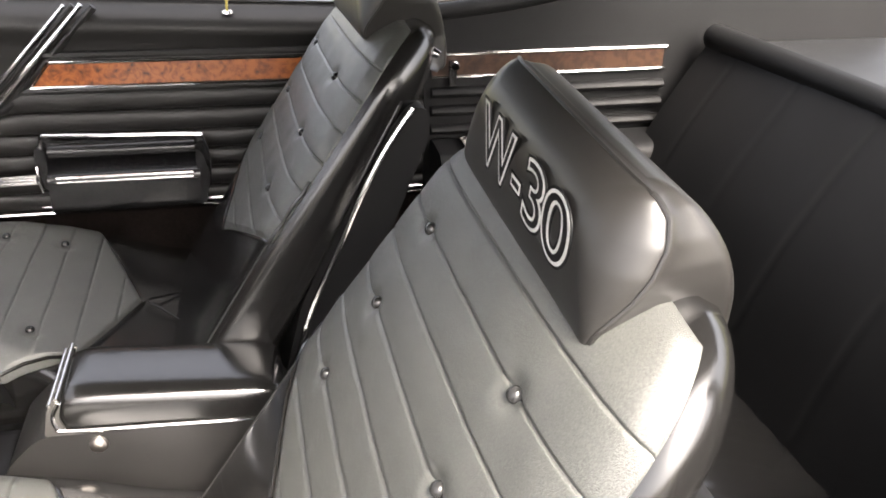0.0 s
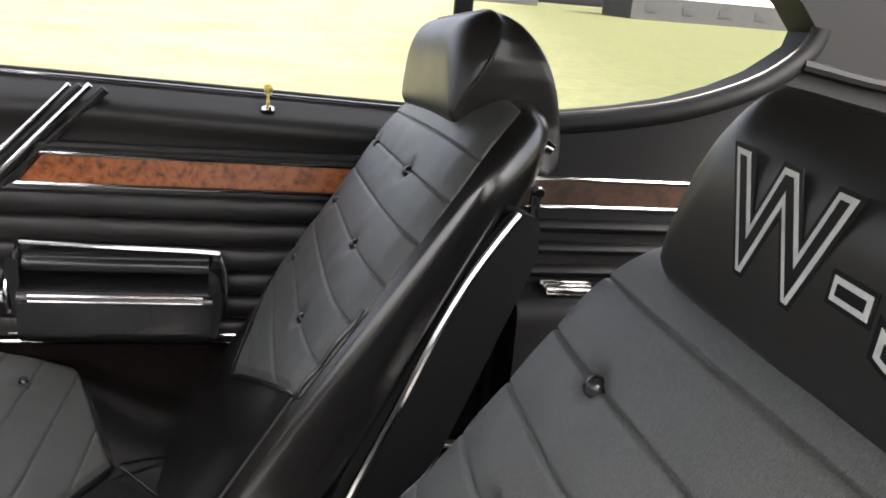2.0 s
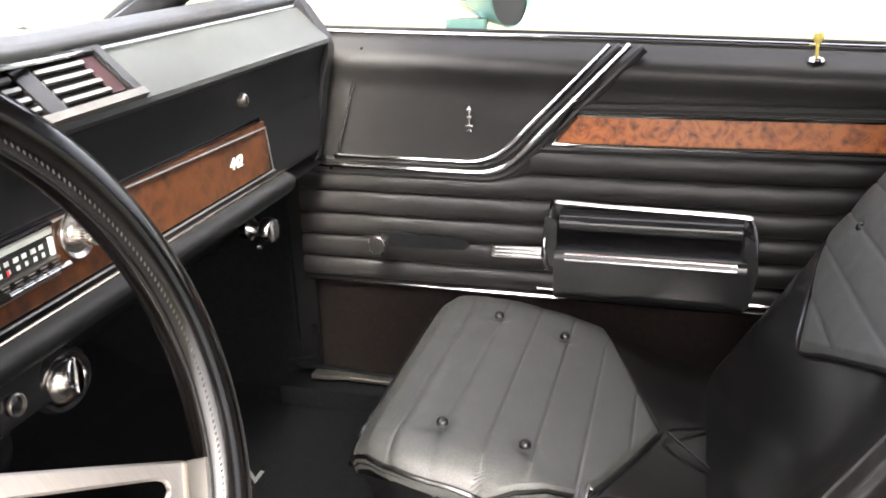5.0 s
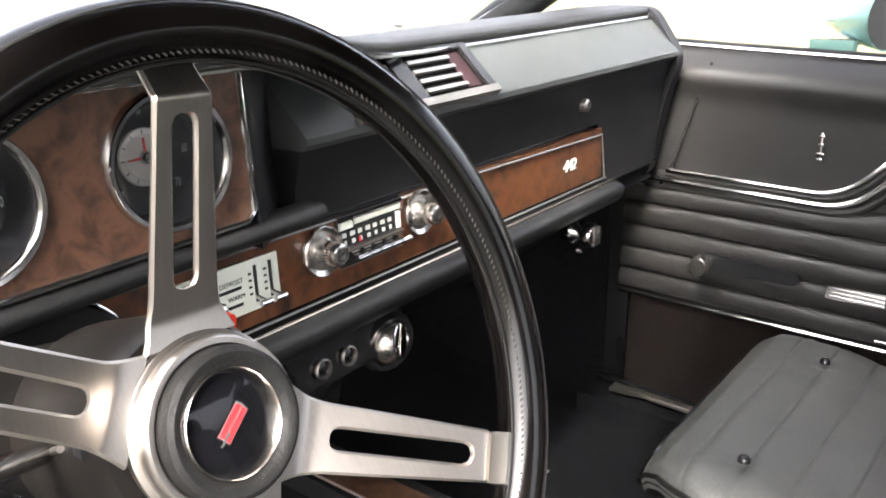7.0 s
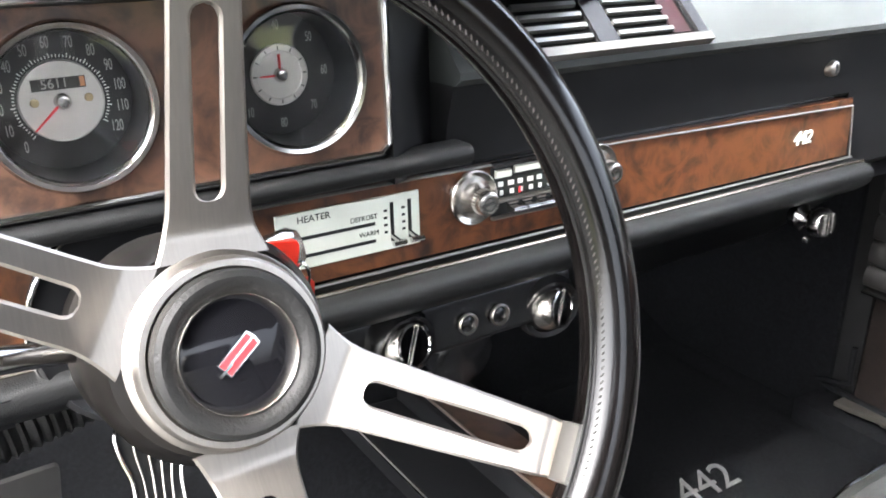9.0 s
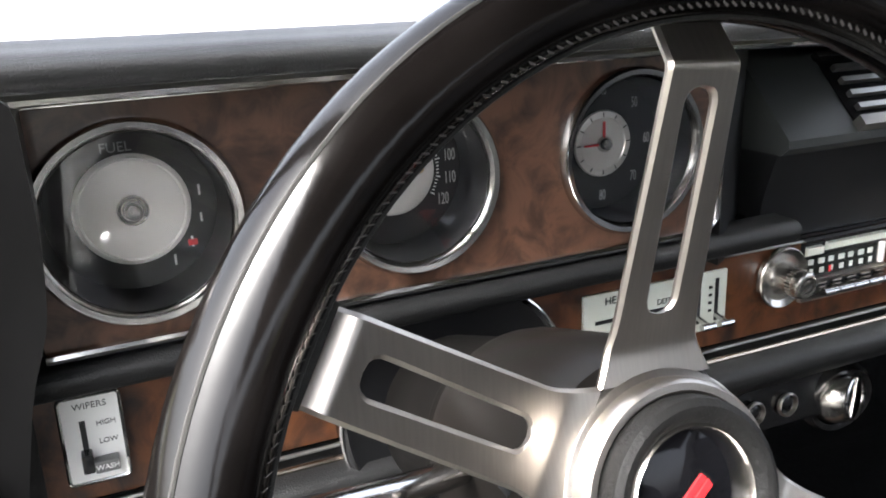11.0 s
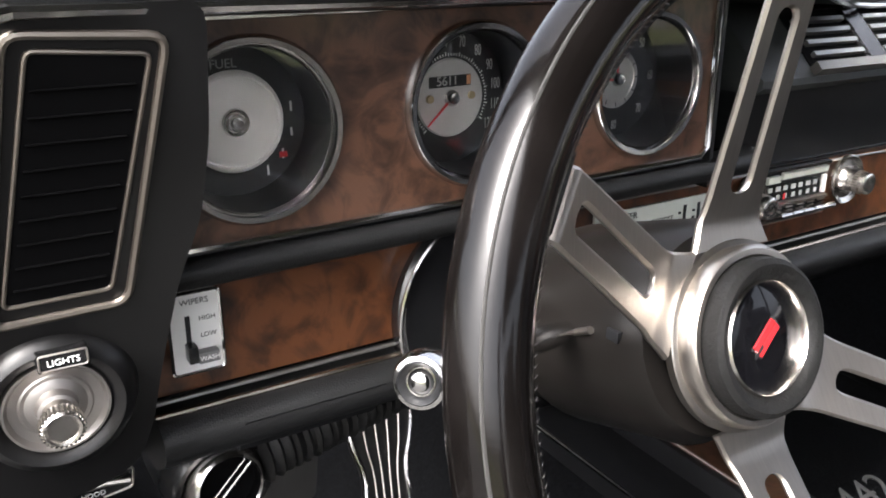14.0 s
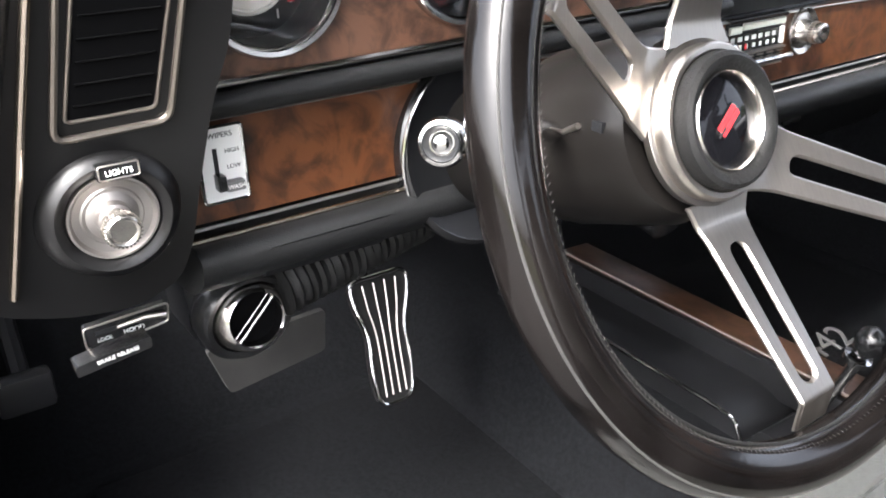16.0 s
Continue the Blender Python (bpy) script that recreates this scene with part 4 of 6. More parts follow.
def bucket_seat():
    seat = thing("bucket_seat", "black pleated vinyl bucket seat with buttons and headrest", "seat", group="front bucket seats")
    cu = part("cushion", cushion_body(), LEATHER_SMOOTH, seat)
    part("cushion_insert", sheet(cushion_insert, 260, 150, (0.004, 0, -0.012)), LEATHER, cu, "pleated greyish black vinyl insert")
    rim = [Vector(cushion_insert(u, v)) for u, v in [(i / 30, 0.0) for i in range(31)] + [(1.0, j / 24) for j in range(25)] + [(1 - i / 30, 1.0) for i in range(31)]]
    part("piping", tube([p + Vector((0, 0, 0.004)) for p in rim], 0.0032, 6), LEATHER_SMOOTH, cu)
    for a in (-1, 1):
        part("seam", tube([(0.315, CY + a * 0.004, cush_z(0.315) + 0.001), (0.36, CY + a * 0.045, cush_z(0.36) - 0.0045), (0.40, CY + a * 0.085, cush_z(0.40) - 0.0055), (0.455, CY + a * 0.13, cush_z(0.455) - 0.006)], 0.0022, 6), LEATHER_SMOOTH, cu)
    front = smooth_line([Vector(cushion_insert(0.0, j / 10)) + Vector((-0.0020, 0, -0.003)) for j in range(11)], 4)
    part("front_piping", tube(front, 0.0042, 8), LEATHER_SMOOTH, cu)
    lip = [Vector(cushion_insert(u, v)) for u, v in [(1 - i / 16, 0.0) for i in range(16)] + [(0.0, j / 30) for j in range(31)] + [(0.12 * i / 8, 1.0) for i in range(1, 9)]]

    def skirt(u, v):
        p = lip[round(u * (len(lip) - 1))]
        q = Vector((p.x + 0.055 * max(0.0, 1 - (p.x + 0.04) / 0.15), CY + (p.y - CY) * 0.84, 0.425))
        w = v ** 0.9
        return p + Vector((0, 0, -0.004)) + (q - p) * w + Vector((0.004, 0, 0)) * math.sin(math.pi * v)
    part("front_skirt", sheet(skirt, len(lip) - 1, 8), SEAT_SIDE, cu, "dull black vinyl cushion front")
    for bx, by in ((0.068, -0.163), (0.068, 0.160), (0.162, -0.160), (0.166, 0.148)):
        part("button", lathe([(0, 0.0058), (0.0042, 0.005), (0.0068, 0.002), (0.0071, -0.002)], 14, (bx, CY + by, cush_z(bx) + 0.0035), (0, 0, 1)), PLASTIC, cu)
    settle(cu, (0.13, CY, 0.60), (0, 0.010, 0.012), (2.0, 0, 0))
    part("base_frame", box(0.0, 0.46, CY - 0.22, CY + 0.22, FLOOR, 0.43, 0.012), SATIN_BLACK, seat, "black seat base")
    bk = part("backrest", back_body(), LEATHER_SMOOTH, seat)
    part("backrest_insert", sheet(back_insert, 460, 96, tuple(SN * -0.02)), LEATHER, bk, "pleated greyish black vinyl insert")
    rim = [back_insert(u, v) for u, v in [(0.30 - 0.30 * i / 12, 0.0) for i in range(12)] + [(0.0, j / 24) for j in range(0, 25)] + [(0.30 * i / 12, 1.0) for i in range(1, 13)]]
    part("piping", tube(smooth_line([p + SN * 0.003 for p in rim[::2]], 3), 0.0026, 6), LEATHER_SMOOTH, bk)
    for bs in BUTTONS_S:
        for bw in (-BUTTONS_W, BUTTONS_W):
            part("button", lathe([(0, 0.0070), (0.0045, 0.006), (0.0070, 0.003), (0.0074, -0.002)], 16, on_back(bs, bw, back_button(bs)), SN), CHROME_DARK, bk)
    for a in (-1, 1):
        line = [body_seam(-0.10 + 0.58 * i / 40, a) for i in range(41)]
        part("stitched_seam", tube(line, 0.0017, 6), THREAD, bk)
        side = smooth_line([(0.728, 0, 0.918), (0.705, 0, 0.888), (0.678, 0, 0.848), (0.645, 0, 0.788), (0.612, 0, 0.718), (0.567, 0, 0.625), (0.545, 0, 0.56), (0.53, 0, 0.50)], 5)
        part("bright_edge", tube([p + Vector((0.014, CY + a * 0.264, -0.004)) for p in side], 0.0046, 8), CHROME, bk, "bright metal edge moulding")
    shell = rounded([(0.735, 0.915), (0.678, 0.848), (0.645, 0.788), (0.612, 0.718), (0.567, 0.625), (0.53, 0.50), (0.51, 0.42), (0.56, 0.42), (0.60, 0.50), (0.655, 0.62),
                     (0.70, 0.72), (0.735, 0.80), (0.765, 0.87), (0.765, 0.91)], 0.012, 3)
    part("back_shell", prism(shell, "y", CY - 0.258, CY + 0.258, 0.010, 3), SHADED_VINYL, seat, "black rear shell of the backrest")
    hr = part("headrest", headrest_body(), HEAD_VINYL, seat, "black rounded vinyl headrest", 50)
    part("piping", headrest_piping(), HEAD_VINYL, hr)
    for a in (-1, 1):
        part("pivot", tube([(0.742, CY + a * 0.168, 0.992), (0.765, CY + a * 0.179, 0.978), (0.782, CY + a * 0.185, 0.968)], [0.008, 0.009, 0.006], 10), CHROME, hr, "chrome headrest pivot")
        part("post", tube([(0.72, CY + a * 0.10, 0.93), (0.735, CY + a * 0.10, 1.02)], 0.008, 10), CHROME, hr)
    return seat


CHROME_DARK = mat("button_metal", (0.03, 0.03, 0.03), 0.15, 0.3)


def back_button(s):
    return body_front(s, BUTTONS_W) + 0.0005


passenger_seat = bucket_seat()
SHIFT = Vector((0.036, -0.751, -0.045))
driver_seat = copy_thing(passenger_seat, Matrix.Translation(SHIFT))
tagged(driver_seat, label="black pleated vinyl driver's bucket seat with lettered headrest")
THREAD_PALE = mat("pale_thread", (0.50, 0.50, 0.48), 0.7, var=0.1, var_scale=300)
driver_head = [o for o in driver_seat.children if o.name.startswith("headrest")][0]
driver_head.matrix_basis = Matrix.Translation((0.741, CY - 0.003, 1.026)) @ pose(0, 0, 0, 3.0) @ Matrix.Diagonal((1, 0.94, 1, 1)) @ Matrix.Translation((-0.725, -CY, -1.03))
for o in passenger_seat.children:
    if o.name.startswith("headrest"):
        o.location = (0.015, 0, 0)
fdir = (Vector((HEAD[2][0], 0, HEAD[2][1])) - Vector((HEAD[0][0], 0, HEAD[0][1]))).normalized()
fnorm = Vector((-fdir.z, 0, fdir.x))
mid = Vector((0.6740, 0, 1.052))
for dn, off, material in ((0.0012, 0.0046, SATIN_BLACK), (0.0015, 0.0020, THREAD_PALE), (0.0018, -0.0011, SATIN_BLACK)):
    o = mid + fnorm * dn
    m = Matrix(((0, fdir.x, fnorm.x, o.x), (-1, 0, 0, CY - 0.009), (0, fdir.z, fnorm.z, o.z), (0, 0, 0, 1)))
    for sign, dy, wide in (("W", 0.0635, 1.03), ("-", 0.002, 1.0), ("3", -0.043, 1.30), ("0", -0.0945, 1.40)):
        lettering("letter", sign, 0.087, material, driver_head, Matrix.Translation((0, dy + 0.009, 0)) @ m @ Matrix.Diagonal((wide, 0.86, 1, 1)), offset=off, extrude=0.0004,
                  label="outlined white letter" if material is THREAD_PALE else "")

# ---- console ----
con = thing("console", "black centre console with padded lid and burl top", "console")


def lid_skin(u, v):
    """The padded lid: a soft pillow, higher at its front."""
    x = 0.241 + 0.293 * u
    e = max(0.0, 1 - abs(2 * u - 1) ** 9) ** 0.32
    a = math.pi * (1 - v)
    top = 0.609 - 0.026 * u
    low = 0.553 - 0.018 * u
    c = math.cos(a)
    return (x, 0.053 + (0.068 - 0.006 * (1 - e)) * math.copysign(abs(c) ** 0.42, c), low + (top - low) * (0.35 + 0.65 * e) * math.sin(a) ** 0.42)


lid = part("lid", sheet(lid_skin, 60, 36, (0, 0, -0.002)), LEATHER_SMOOTH, con, "padded black lid", 60)
for y in (-0.0165, 0.1225):
    part("chrome_trim", tube(smooth_line([(0.246, y, 0.596), (0.237, y, 0.578), (0.239, y, 0.560), (0.254, y, 0.5515), (0.38, y, 0.543), (0.50, y, 0.535)], 6), 0.0040, 8), CHROME, lid,
         "bright lid moulding")
    part("trim_band", prism(rounded([(0.222, 0.548), (0.230, 0.582), (0.243, 0.600), (0.249, 0.596), (0.243, 0.572), (0.250, 0.552), (0.50, 0.532), (0.50, 0.526), (0.24, 0.541)], 0.003), "y",
                            y - 0.002, y + 0.002), TRIM_GREY, lid, "dull grey trim plate")
    part("end_stud", lathe([(0, 0.004), (0.0035, 0.003), (0.004, -0.003)], 12, (0.508, y, 0.533), (0, -1 if y < 0 else 1, 0)), CHROME, lid)
part("front_band", prism(rounded([(0.222, 0.548), (0.229, 0.582), (0.240, 0.600), (0.246, 0.597), (0.241, 0.572), (0.248, 0.552)], 0.003), "y", -0.0145, 0.1205), TRIM_GREY, lid, "dull grey front band")
for bx, bz in ((0.2435, 0.6005), (0.2335, 0.5925)):
    part("chrome_trim", tube([(bx, -0.0165, bz), (bx, 0.1225, bz)], 0.0022, 8), CHROME, lid)
body = rounded([(0.150, 0.40), (0.165, 0.50), (0.215, 0.548), (0.52, 0.535), (0.56, 0.50), (0.57, 0.40)], 0.02)
part("bin", prism(body, "y", -0.020, 0.126, 0.006), VINYL, con)
part("key_lock", lathe([(0, 0.006), (0.006, 0.006), (0.011, 0.004), (0.0125, 0.0)], 20, (0.286, -0.020, 0.527), (0, -1, 0)), STEEL, con, "chrome key lock")
part("tray_side", prism(rounded([(-0.62, 0.37), (-0.58, 0.443), (-0.20, 0.443), (-0.165, 0.430), (-0.150, 0.37)], 0.02), "y", -0.047, 0.15, 0.008), SATIN_BLACK, con)
part("tray", prism(rounded([(-0.15, 0.40), (-0.14, 0.45), (0.15, 0.46), (0.17, 0.40)], 0.015), "y", -0.06, 0.12, 0.008), SATIN_BLACK, con)
part("wood_top", box(-0.56, -0.080, 0.042, 0.092, 0.470, 0.478, 0.002), SHADED_BURL, con, "burl wood strip")
part("wood_step", box(-0.57, -0.073, 0.034, 0.100, 0.430, 0.471, 0.004), SATIN_BLACK, con)
part("wood_edge", tube([(-0.56, 0.040, 0.4765), (-0.079, 0.040, 0.4765)], 0.0018, 6), DULL, con)
part("side_chrome", tube(smooth_line([(-0.56, -0.048, 0.438), (-0.30, -0.049, 0.441), (-0.19, -0.049, 0.440), (-0.166, -0.049, 0.426), (-0.156, -0.049, 0.39)], 6), 0.0026, 8), CHROME, con,
     "thin chrome edge")
sh = part("shifter", tube(smooth_line([(-0.12, 0.03, 0.46), (-0.105, 0.03, 0.50), (-0.095, 0.03, 0.535)], 6), 0.007, 10), CHROME, con, "chrome shift lever")
part("shift_knob", lathe([(0, -0.020), (0.009, -0.019), (0.014, -0.011), (0.016, 0.0), (0.013, 0.010), (0.006, 0.015), (0, 0.016)], 20, (-0.088, 0.03, 0.555), (0.3, 0.0, 1)), PLASTIC, sh)
part("knob_collar", lathe([(0.009, -0.004), (0.015, -0.003), (0.015, 0.003), (0.009, 0.004)], 18, (-0.097, 0.03, 0.530), (0.3, 0.0, 1)), CHROME, sh)

# ---- floor mat lettering and mats ----
for y0, y1 in ((0.17, 0.66), (-0.64, -0.13)):
    m_ = thing("floor_mat", "black carpet floor mat with pale stitched emblem" if y0 > 0 else "black carpet floor mat under the pedals", "mat")
    part("pad", box(-0.62, -0.06, y0, y1, FLOOR, FLOOR + 0.008, 0.003), CARPET, m_)
    if y0 > 0:
        lettering("mat_emblem", "442", 0.075, MAT_THREAD, m_, pose(-0.298, 0.400, FLOOR + 0.0085, 0, 0, 90), extrude=0.0010, shear=0.2, label="pale stitched numerals")

# ---- dashboard ----
dash = thing("dashboard", "black padded dashboard with burl wood band and round gauges", "dashboard")
FX = -0.222                                       # plane of the wood band
Y0, Y1 = -0.735, 0.705
# crash pad across the top, higher over the instruments
def pad_top(u, v):
    y = Y0 + (Y1 - Y0) * v
    k = 1 / (1 + math.exp((y + 0.02) / 0.05))     # 1 over the instruments, 0 on the passenger's side
    k2 = 1 / (1 + math.exp((y + 0.580) / 0.026))  # the brow over the end pod
    zl, xl = 1.034 + 0.024 * k + 0.002 * k2, -0.276 + 0.104 * k + 0.034 * k2
    a = u * 6
    prof = [(xl + 0.004, zl - 0.004), (xl + 0.008, zl + 0.004), (xl + 0.003, zl + 0.010), (xl - 0.02, zl + 0.014), (xl - 0.10, zl + 0.013), (-0.52, 1.030), (-0.68, 0.985)]
    i = min(int(a), 5)
    t = a - i
    t2 = t
    p = [prof[min(max(j, 0), 6)] for j in (i - 1, i, i + 1, i + 2)]
    f = [0.5 * (2 * p[1][c] + (p[2][c] - p[0][c]) * t2 + (2 * p[0][c] - 5 * p[1][c] + 4 * p[2][c] - p[3][c]) * t2 ** 2 + (3 * p[1][c] - p[0][c] - 3 * p[2][c] + p[3][c]) * t2 ** 3) for c in (0, 1)]
    return (f[0], y, f[1])


part("crash_pad", sheet(pad_top, 36, 80, (-0.03, 0, -0.002)), PAD, dash, "grained black crash pad")


def lip(y, dz=0.0, dx=0.0):
    k = 1 / (1 + math.exp((y + 0.02) / 0.05))
    k2 = 1 / (1 + math.exp((y + 0.580) / 0.026))
    return (-0.276 + 0.104 * k + 0.034 * k2 + 0.010 + dx, y, 1.034 + 0.024 * k + 0.002 * k2 - 0.004 + dz)


part("pad_chrome", tube([lip(-0.665 + 1.355 * i / 110) for i in range(111)], 0.0032, 8), CHROME, dash, "bright moulding under the pad's lip")
part("pad_chrome", tube(smooth_line([lip(-0.665), (-0.126, -0.678, 1.053), (-0.128, -0.690, 1.046), (-0.132, -0.702, 1.034)], 6), 0.0035, 8), CHROME, dash)
# behind and below the lip
part("face_upper", prism([(-0.30, 1.045), (-0.175, 1.050), (-0.215, 1.046), (-0.256, 1.040), (-0.256, 0.915), (-0.30, 0.915)], "y", -0.62, -0.150), SATIN_BLACK, dash)
# instrument panel
def holed_plate(x0, x1, y0, y1, z0, z1, centres, r):
    """A flat plate with round holes right through it."""
    bm = bmesh.new()
    edges = []
    for loop in [[(y0, z0), (y1, z0), (y1, z1), (y0, z1)]] + [[(a + r * math.cos(i * math.pi / 24), b + r * math.sin(i * math.pi / 24)) for i in range(48)] for a, b in centres]:
        vs = [bm.verts.new((x1, a, b)) for a, b in loop]
        edges += [bm.edges.new((vs[i], vs[(i + 1) % len(vs)])) for i in range(len(vs))]
    bmesh.ops.triangle_fill(bm, use_beauty=True, use_dissolve=False, edges=edges)
    made = bmesh.ops.extrude_face_region(bm, geom=list(bm.faces))
    for v in made["geom"]:
        if isinstance(v, bmesh.types.BMVert):
            v.co.x = x0
    return bm


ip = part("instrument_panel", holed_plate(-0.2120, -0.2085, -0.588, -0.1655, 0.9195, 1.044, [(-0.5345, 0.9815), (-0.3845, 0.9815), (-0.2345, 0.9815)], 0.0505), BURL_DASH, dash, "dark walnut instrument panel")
part("panel_chrome", tube([(-0.207, -0.588, 0.9185), (-0.207, -0.172, 0.9185), (-0.207, -0.164, 0.926), (-0.207, -0.164, 1.037), (-0.207, -0.172, 1.0445), (-0.207, -0.588, 1.0445)], 0.0028, 8), CHROME, ip, "bright panel edging")
part("panel_sill", prism(rounded([(-0.230, 0.898), (-0.230, 0.917), (-0.203, 0.9165), (-0.198, 0.910), (-0.203, 0.900)], 0.004), "y", -0.62, -0.10, 0.0), PAD, dash)
# side of the instrument hood, stepping back to the centre
part("hood_side", prism([(-0.205, -0.160), (-0.212, -0.148), (-0.268, -0.085), (-0.30, -0.085), (-0.30, -0.160)], "z", 0.900, 1.056), SATIN_BLACK, dash)


GAUGE_R = 0.0505
DIAL_GREY = mat("dial_print", (0.34, 0.34, 0.33), 0.6)


def gauge(y, kind):
    g = part("gauge", lathe([(GAUGE_R + 0.0025, -0.003), (GAUGE_R + 0.003, 0.004), (GAUGE_R + 0.001, 0.0075), (GAUGE_R - 0.002, 0.007), (GAUGE_R - 0.0035, 0.004),
                             (GAUGE_R - 0.004, 0.002)], 48, (-0.2085, y, 0.9815)), CHROME, dash, "round gauge with a chrome bezel")
    bx = -0.2430
    part("housing", lathe([(GAUGE_R - 0.0042, 0.037), (GAUGE_R - 0.0060, 0.0015), (0.0, 0.001)], 40, (bx, y, 0.9815)), DIAL_BLACK, g)
    dxx = bx + 0.0022
    if kind == "speed":
        part("centre_disc", lathe([(0, 0.0012), (0.0255, 0.0012), (0.0265, 0.0)], 36, (dxx, y, 0.9815)), DIAL_GREY_DISC, g, "silver centre disc")
        part("odometer", box(dxx + 0.001, dxx + 0.0018, y - 0.017, y + 0.016, 0.989, 0.9965), DIAL_BLACK, g, "black odometer window")
        lettering("odometer_figures", "5611", 0.0085, DIAL_GREY, g, facing_rear(dxx + 0.0020, y - 0.003, 0.9928), extrude=0.0002)
        part("tenths_wheel", box(dxx + 0.0018, dxx + 0.0022, y + 0.0125, y + 0.0155, 0.9898, 0.996), mat("orange_wheel", (0.55, 0.25, 0.12), 0.5), g)
        for a in (-1, 1):
            part("screw", lathe([(0, 0.0022), (0.0026, 0.0018), (0.003, 0)], 12, (dxx + 0.001, y + a * 0.0165, 0.982)), mat("brass_screw", (0.35, 0.28, 0.16), 0.4, 0.7), g)
        for k in range(13):
            ang = radians(226 - k * 21.6)
            r = 0.0375
            lettering("numeral", str(k * 10), 0.0085, DIAL_GREY, g, facing_rear(dxx + 0.0006, y + r * math.cos(ang), 0.9815 + r * math.sin(ang)) @ Matrix.Diagonal((0.62, 1.25, 1, 1)), extrude=0.0002)
        vs, fs = [], []
        for k in range(61):
            ang = radians(226 - k * 4.32)
            r0, r1 = 0.0278, (0.0308 if k % 5 == 0 else 0.0295)
            c, s_ = math.cos(ang), math.sin(ang)
            w = 0.00035
            n = len(vs)
            vs += [(dxx + 0.0006, y + r0 * c - w * s_, 0.9815 + r0 * s_ + w * c), (dxx + 0.0006, y + r1 * c - w * s_, 0.9815 + r1 * s_ + w * c),
                   (dxx + 0.0006, y + r1 * c + w * s_, 0.9815 + r1 * s_ - w * c), (dxx + 0.0006, y + r0 * c + w * s_, 0.9815 + r0 * s_ - w * c)]
            fs.append((n, n + 1, n + 2, n + 3))
        me = bpy.data.meshes.new("scale")
        me.from_pydata(vs, [], fs)
        tagged(link("scale", me, WHITE, g), kind="stuff")
        ang, rn = radians(222), 0.026
    elif kind == "fuel":
        part("centre_disc", lathe([(0, 0.0015), (0.0255, 0.0015), (0.027, 0.0008), (0.028, 0.0018), (0.0300, 0.0008), (0.0305, 0)], 40, (dxx, y, 0.9815)), SPUN_SILVER_LIT, g, "spun silver centre disc, its reflected light in the colour")
        part("hub_ring", lathe([(0.006, 0.001), (0.0078, 0.003), (0.0085, 0.0015)], 24, (dxx + 0.001, y, 0.9815)), CHROME, g)
        lettering("caption", "FUEL", 0.0075, DIAL_GREY, g, facing_rear(dxx + 0.0006, y - 0.004, 1.0155), extrude=0.0002)
        for ang_, w in ((-38, 0.006), (-60, 0.006), (-15, 0.005), (10, 0.006)):
            c, s_ = math.cos(radians(ang_)) * 0.036, math.sin(radians(ang_)) * 0.036
            part("mark", box(dxx + 0.0004, dxx + 0.0008, y + c - 0.0006, y + c + 0.0006, 0.9815 + s_ - w / 2, 0.9815 + s_ + w / 2), WHITE, g)
        part("warning_mark", box(dxx + 0.0004, dxx + 0.0009, y + 0.026, y + 0.031, 0.957, 0.9605), RED, g, "orange-red pointer tip")
        ang, rn = radians(-40), 0.0
    else:
        part("centre_disc", lathe([(0, 0.0012), (0.0170, 0.0012), (0.0176, 0.0018), (0.0216, 0.0012), (0.0226, 0.0)], 36, (dxx, y, 0.9815)), DIAL_GREY_DISC, g, "silver clock disc")
        for k in range(12):
            c, s_ = math.cos(radians(30 * k)), math.sin(radians(30 * k))
            part("tick", tube([(dxx + 0.0016, y + 0.0178 * c, 0.9815 + 0.0178 * s_), (dxx + 0.0016, y + 0.0208 * c, 0.9815 + 0.0208 * s_)], 0.0005, 4), DIAL_BLACK, g)
        for k in range(1, 9):
            ang_ = radians(270 - 45 * k)
            lettering("numeral", str(10 * k), 0.0085, DIAL_GREY, g, facing_rear(dxx + 0.0006, y + 0.0355 * math.cos(ang_), 0.9815 + 0.0355 * math.sin(ang_)) @ Matrix.Diagonal((0.62, 1.2, 1, 1)), extrude=0.0002)
        ang, rn = radians(180), 0.016
        part("needle", box(dxx + 0.002, dxx + 0.0026, y - 0.0009, y + 0.0009, 0.9815, 0.9965), RED, g, "red hand")
    if rn:
        c, s_ = math.cos(ang), math.sin(ang)
        part("needle", tube([(dxx + 0.003, y, 0.9815), (dxx + 0.003, y + c * rn, 0.9815 + s_ * rn)], [0.0011, 0.0006], 6), RED, g, "red pointer")
    part("hub_cap", lathe([(0, 0.0065), (0.0035, 0.006), (0.0052, 0.0035), (0.0055, 0.001)], 20, (dxx + 0.001, y, 0.9815)), CHROME, g)
    e = GAUGE_R - 0.0045
    bm = lathe([(e, 0.0025), (0.03, 0.0030), (0, 0.0032), (0, 0.0022), (0.03, 0.0020), (e, 0.0015), (e, 0.0025)], 40, (-0.2075, y, 0.9815))
    bmesh.ops.remove_doubles(bm, verts=bm.verts, dist=0.00001)
    lens = part("lens", bm, DIAL_GLASS, g, "clear glass lens")
    lens.visible_shadow = False
    return g


gauge(-0.5345, "fuel")
gauge(-0.3845, "speed")
gauge(-0.2345, "clock")
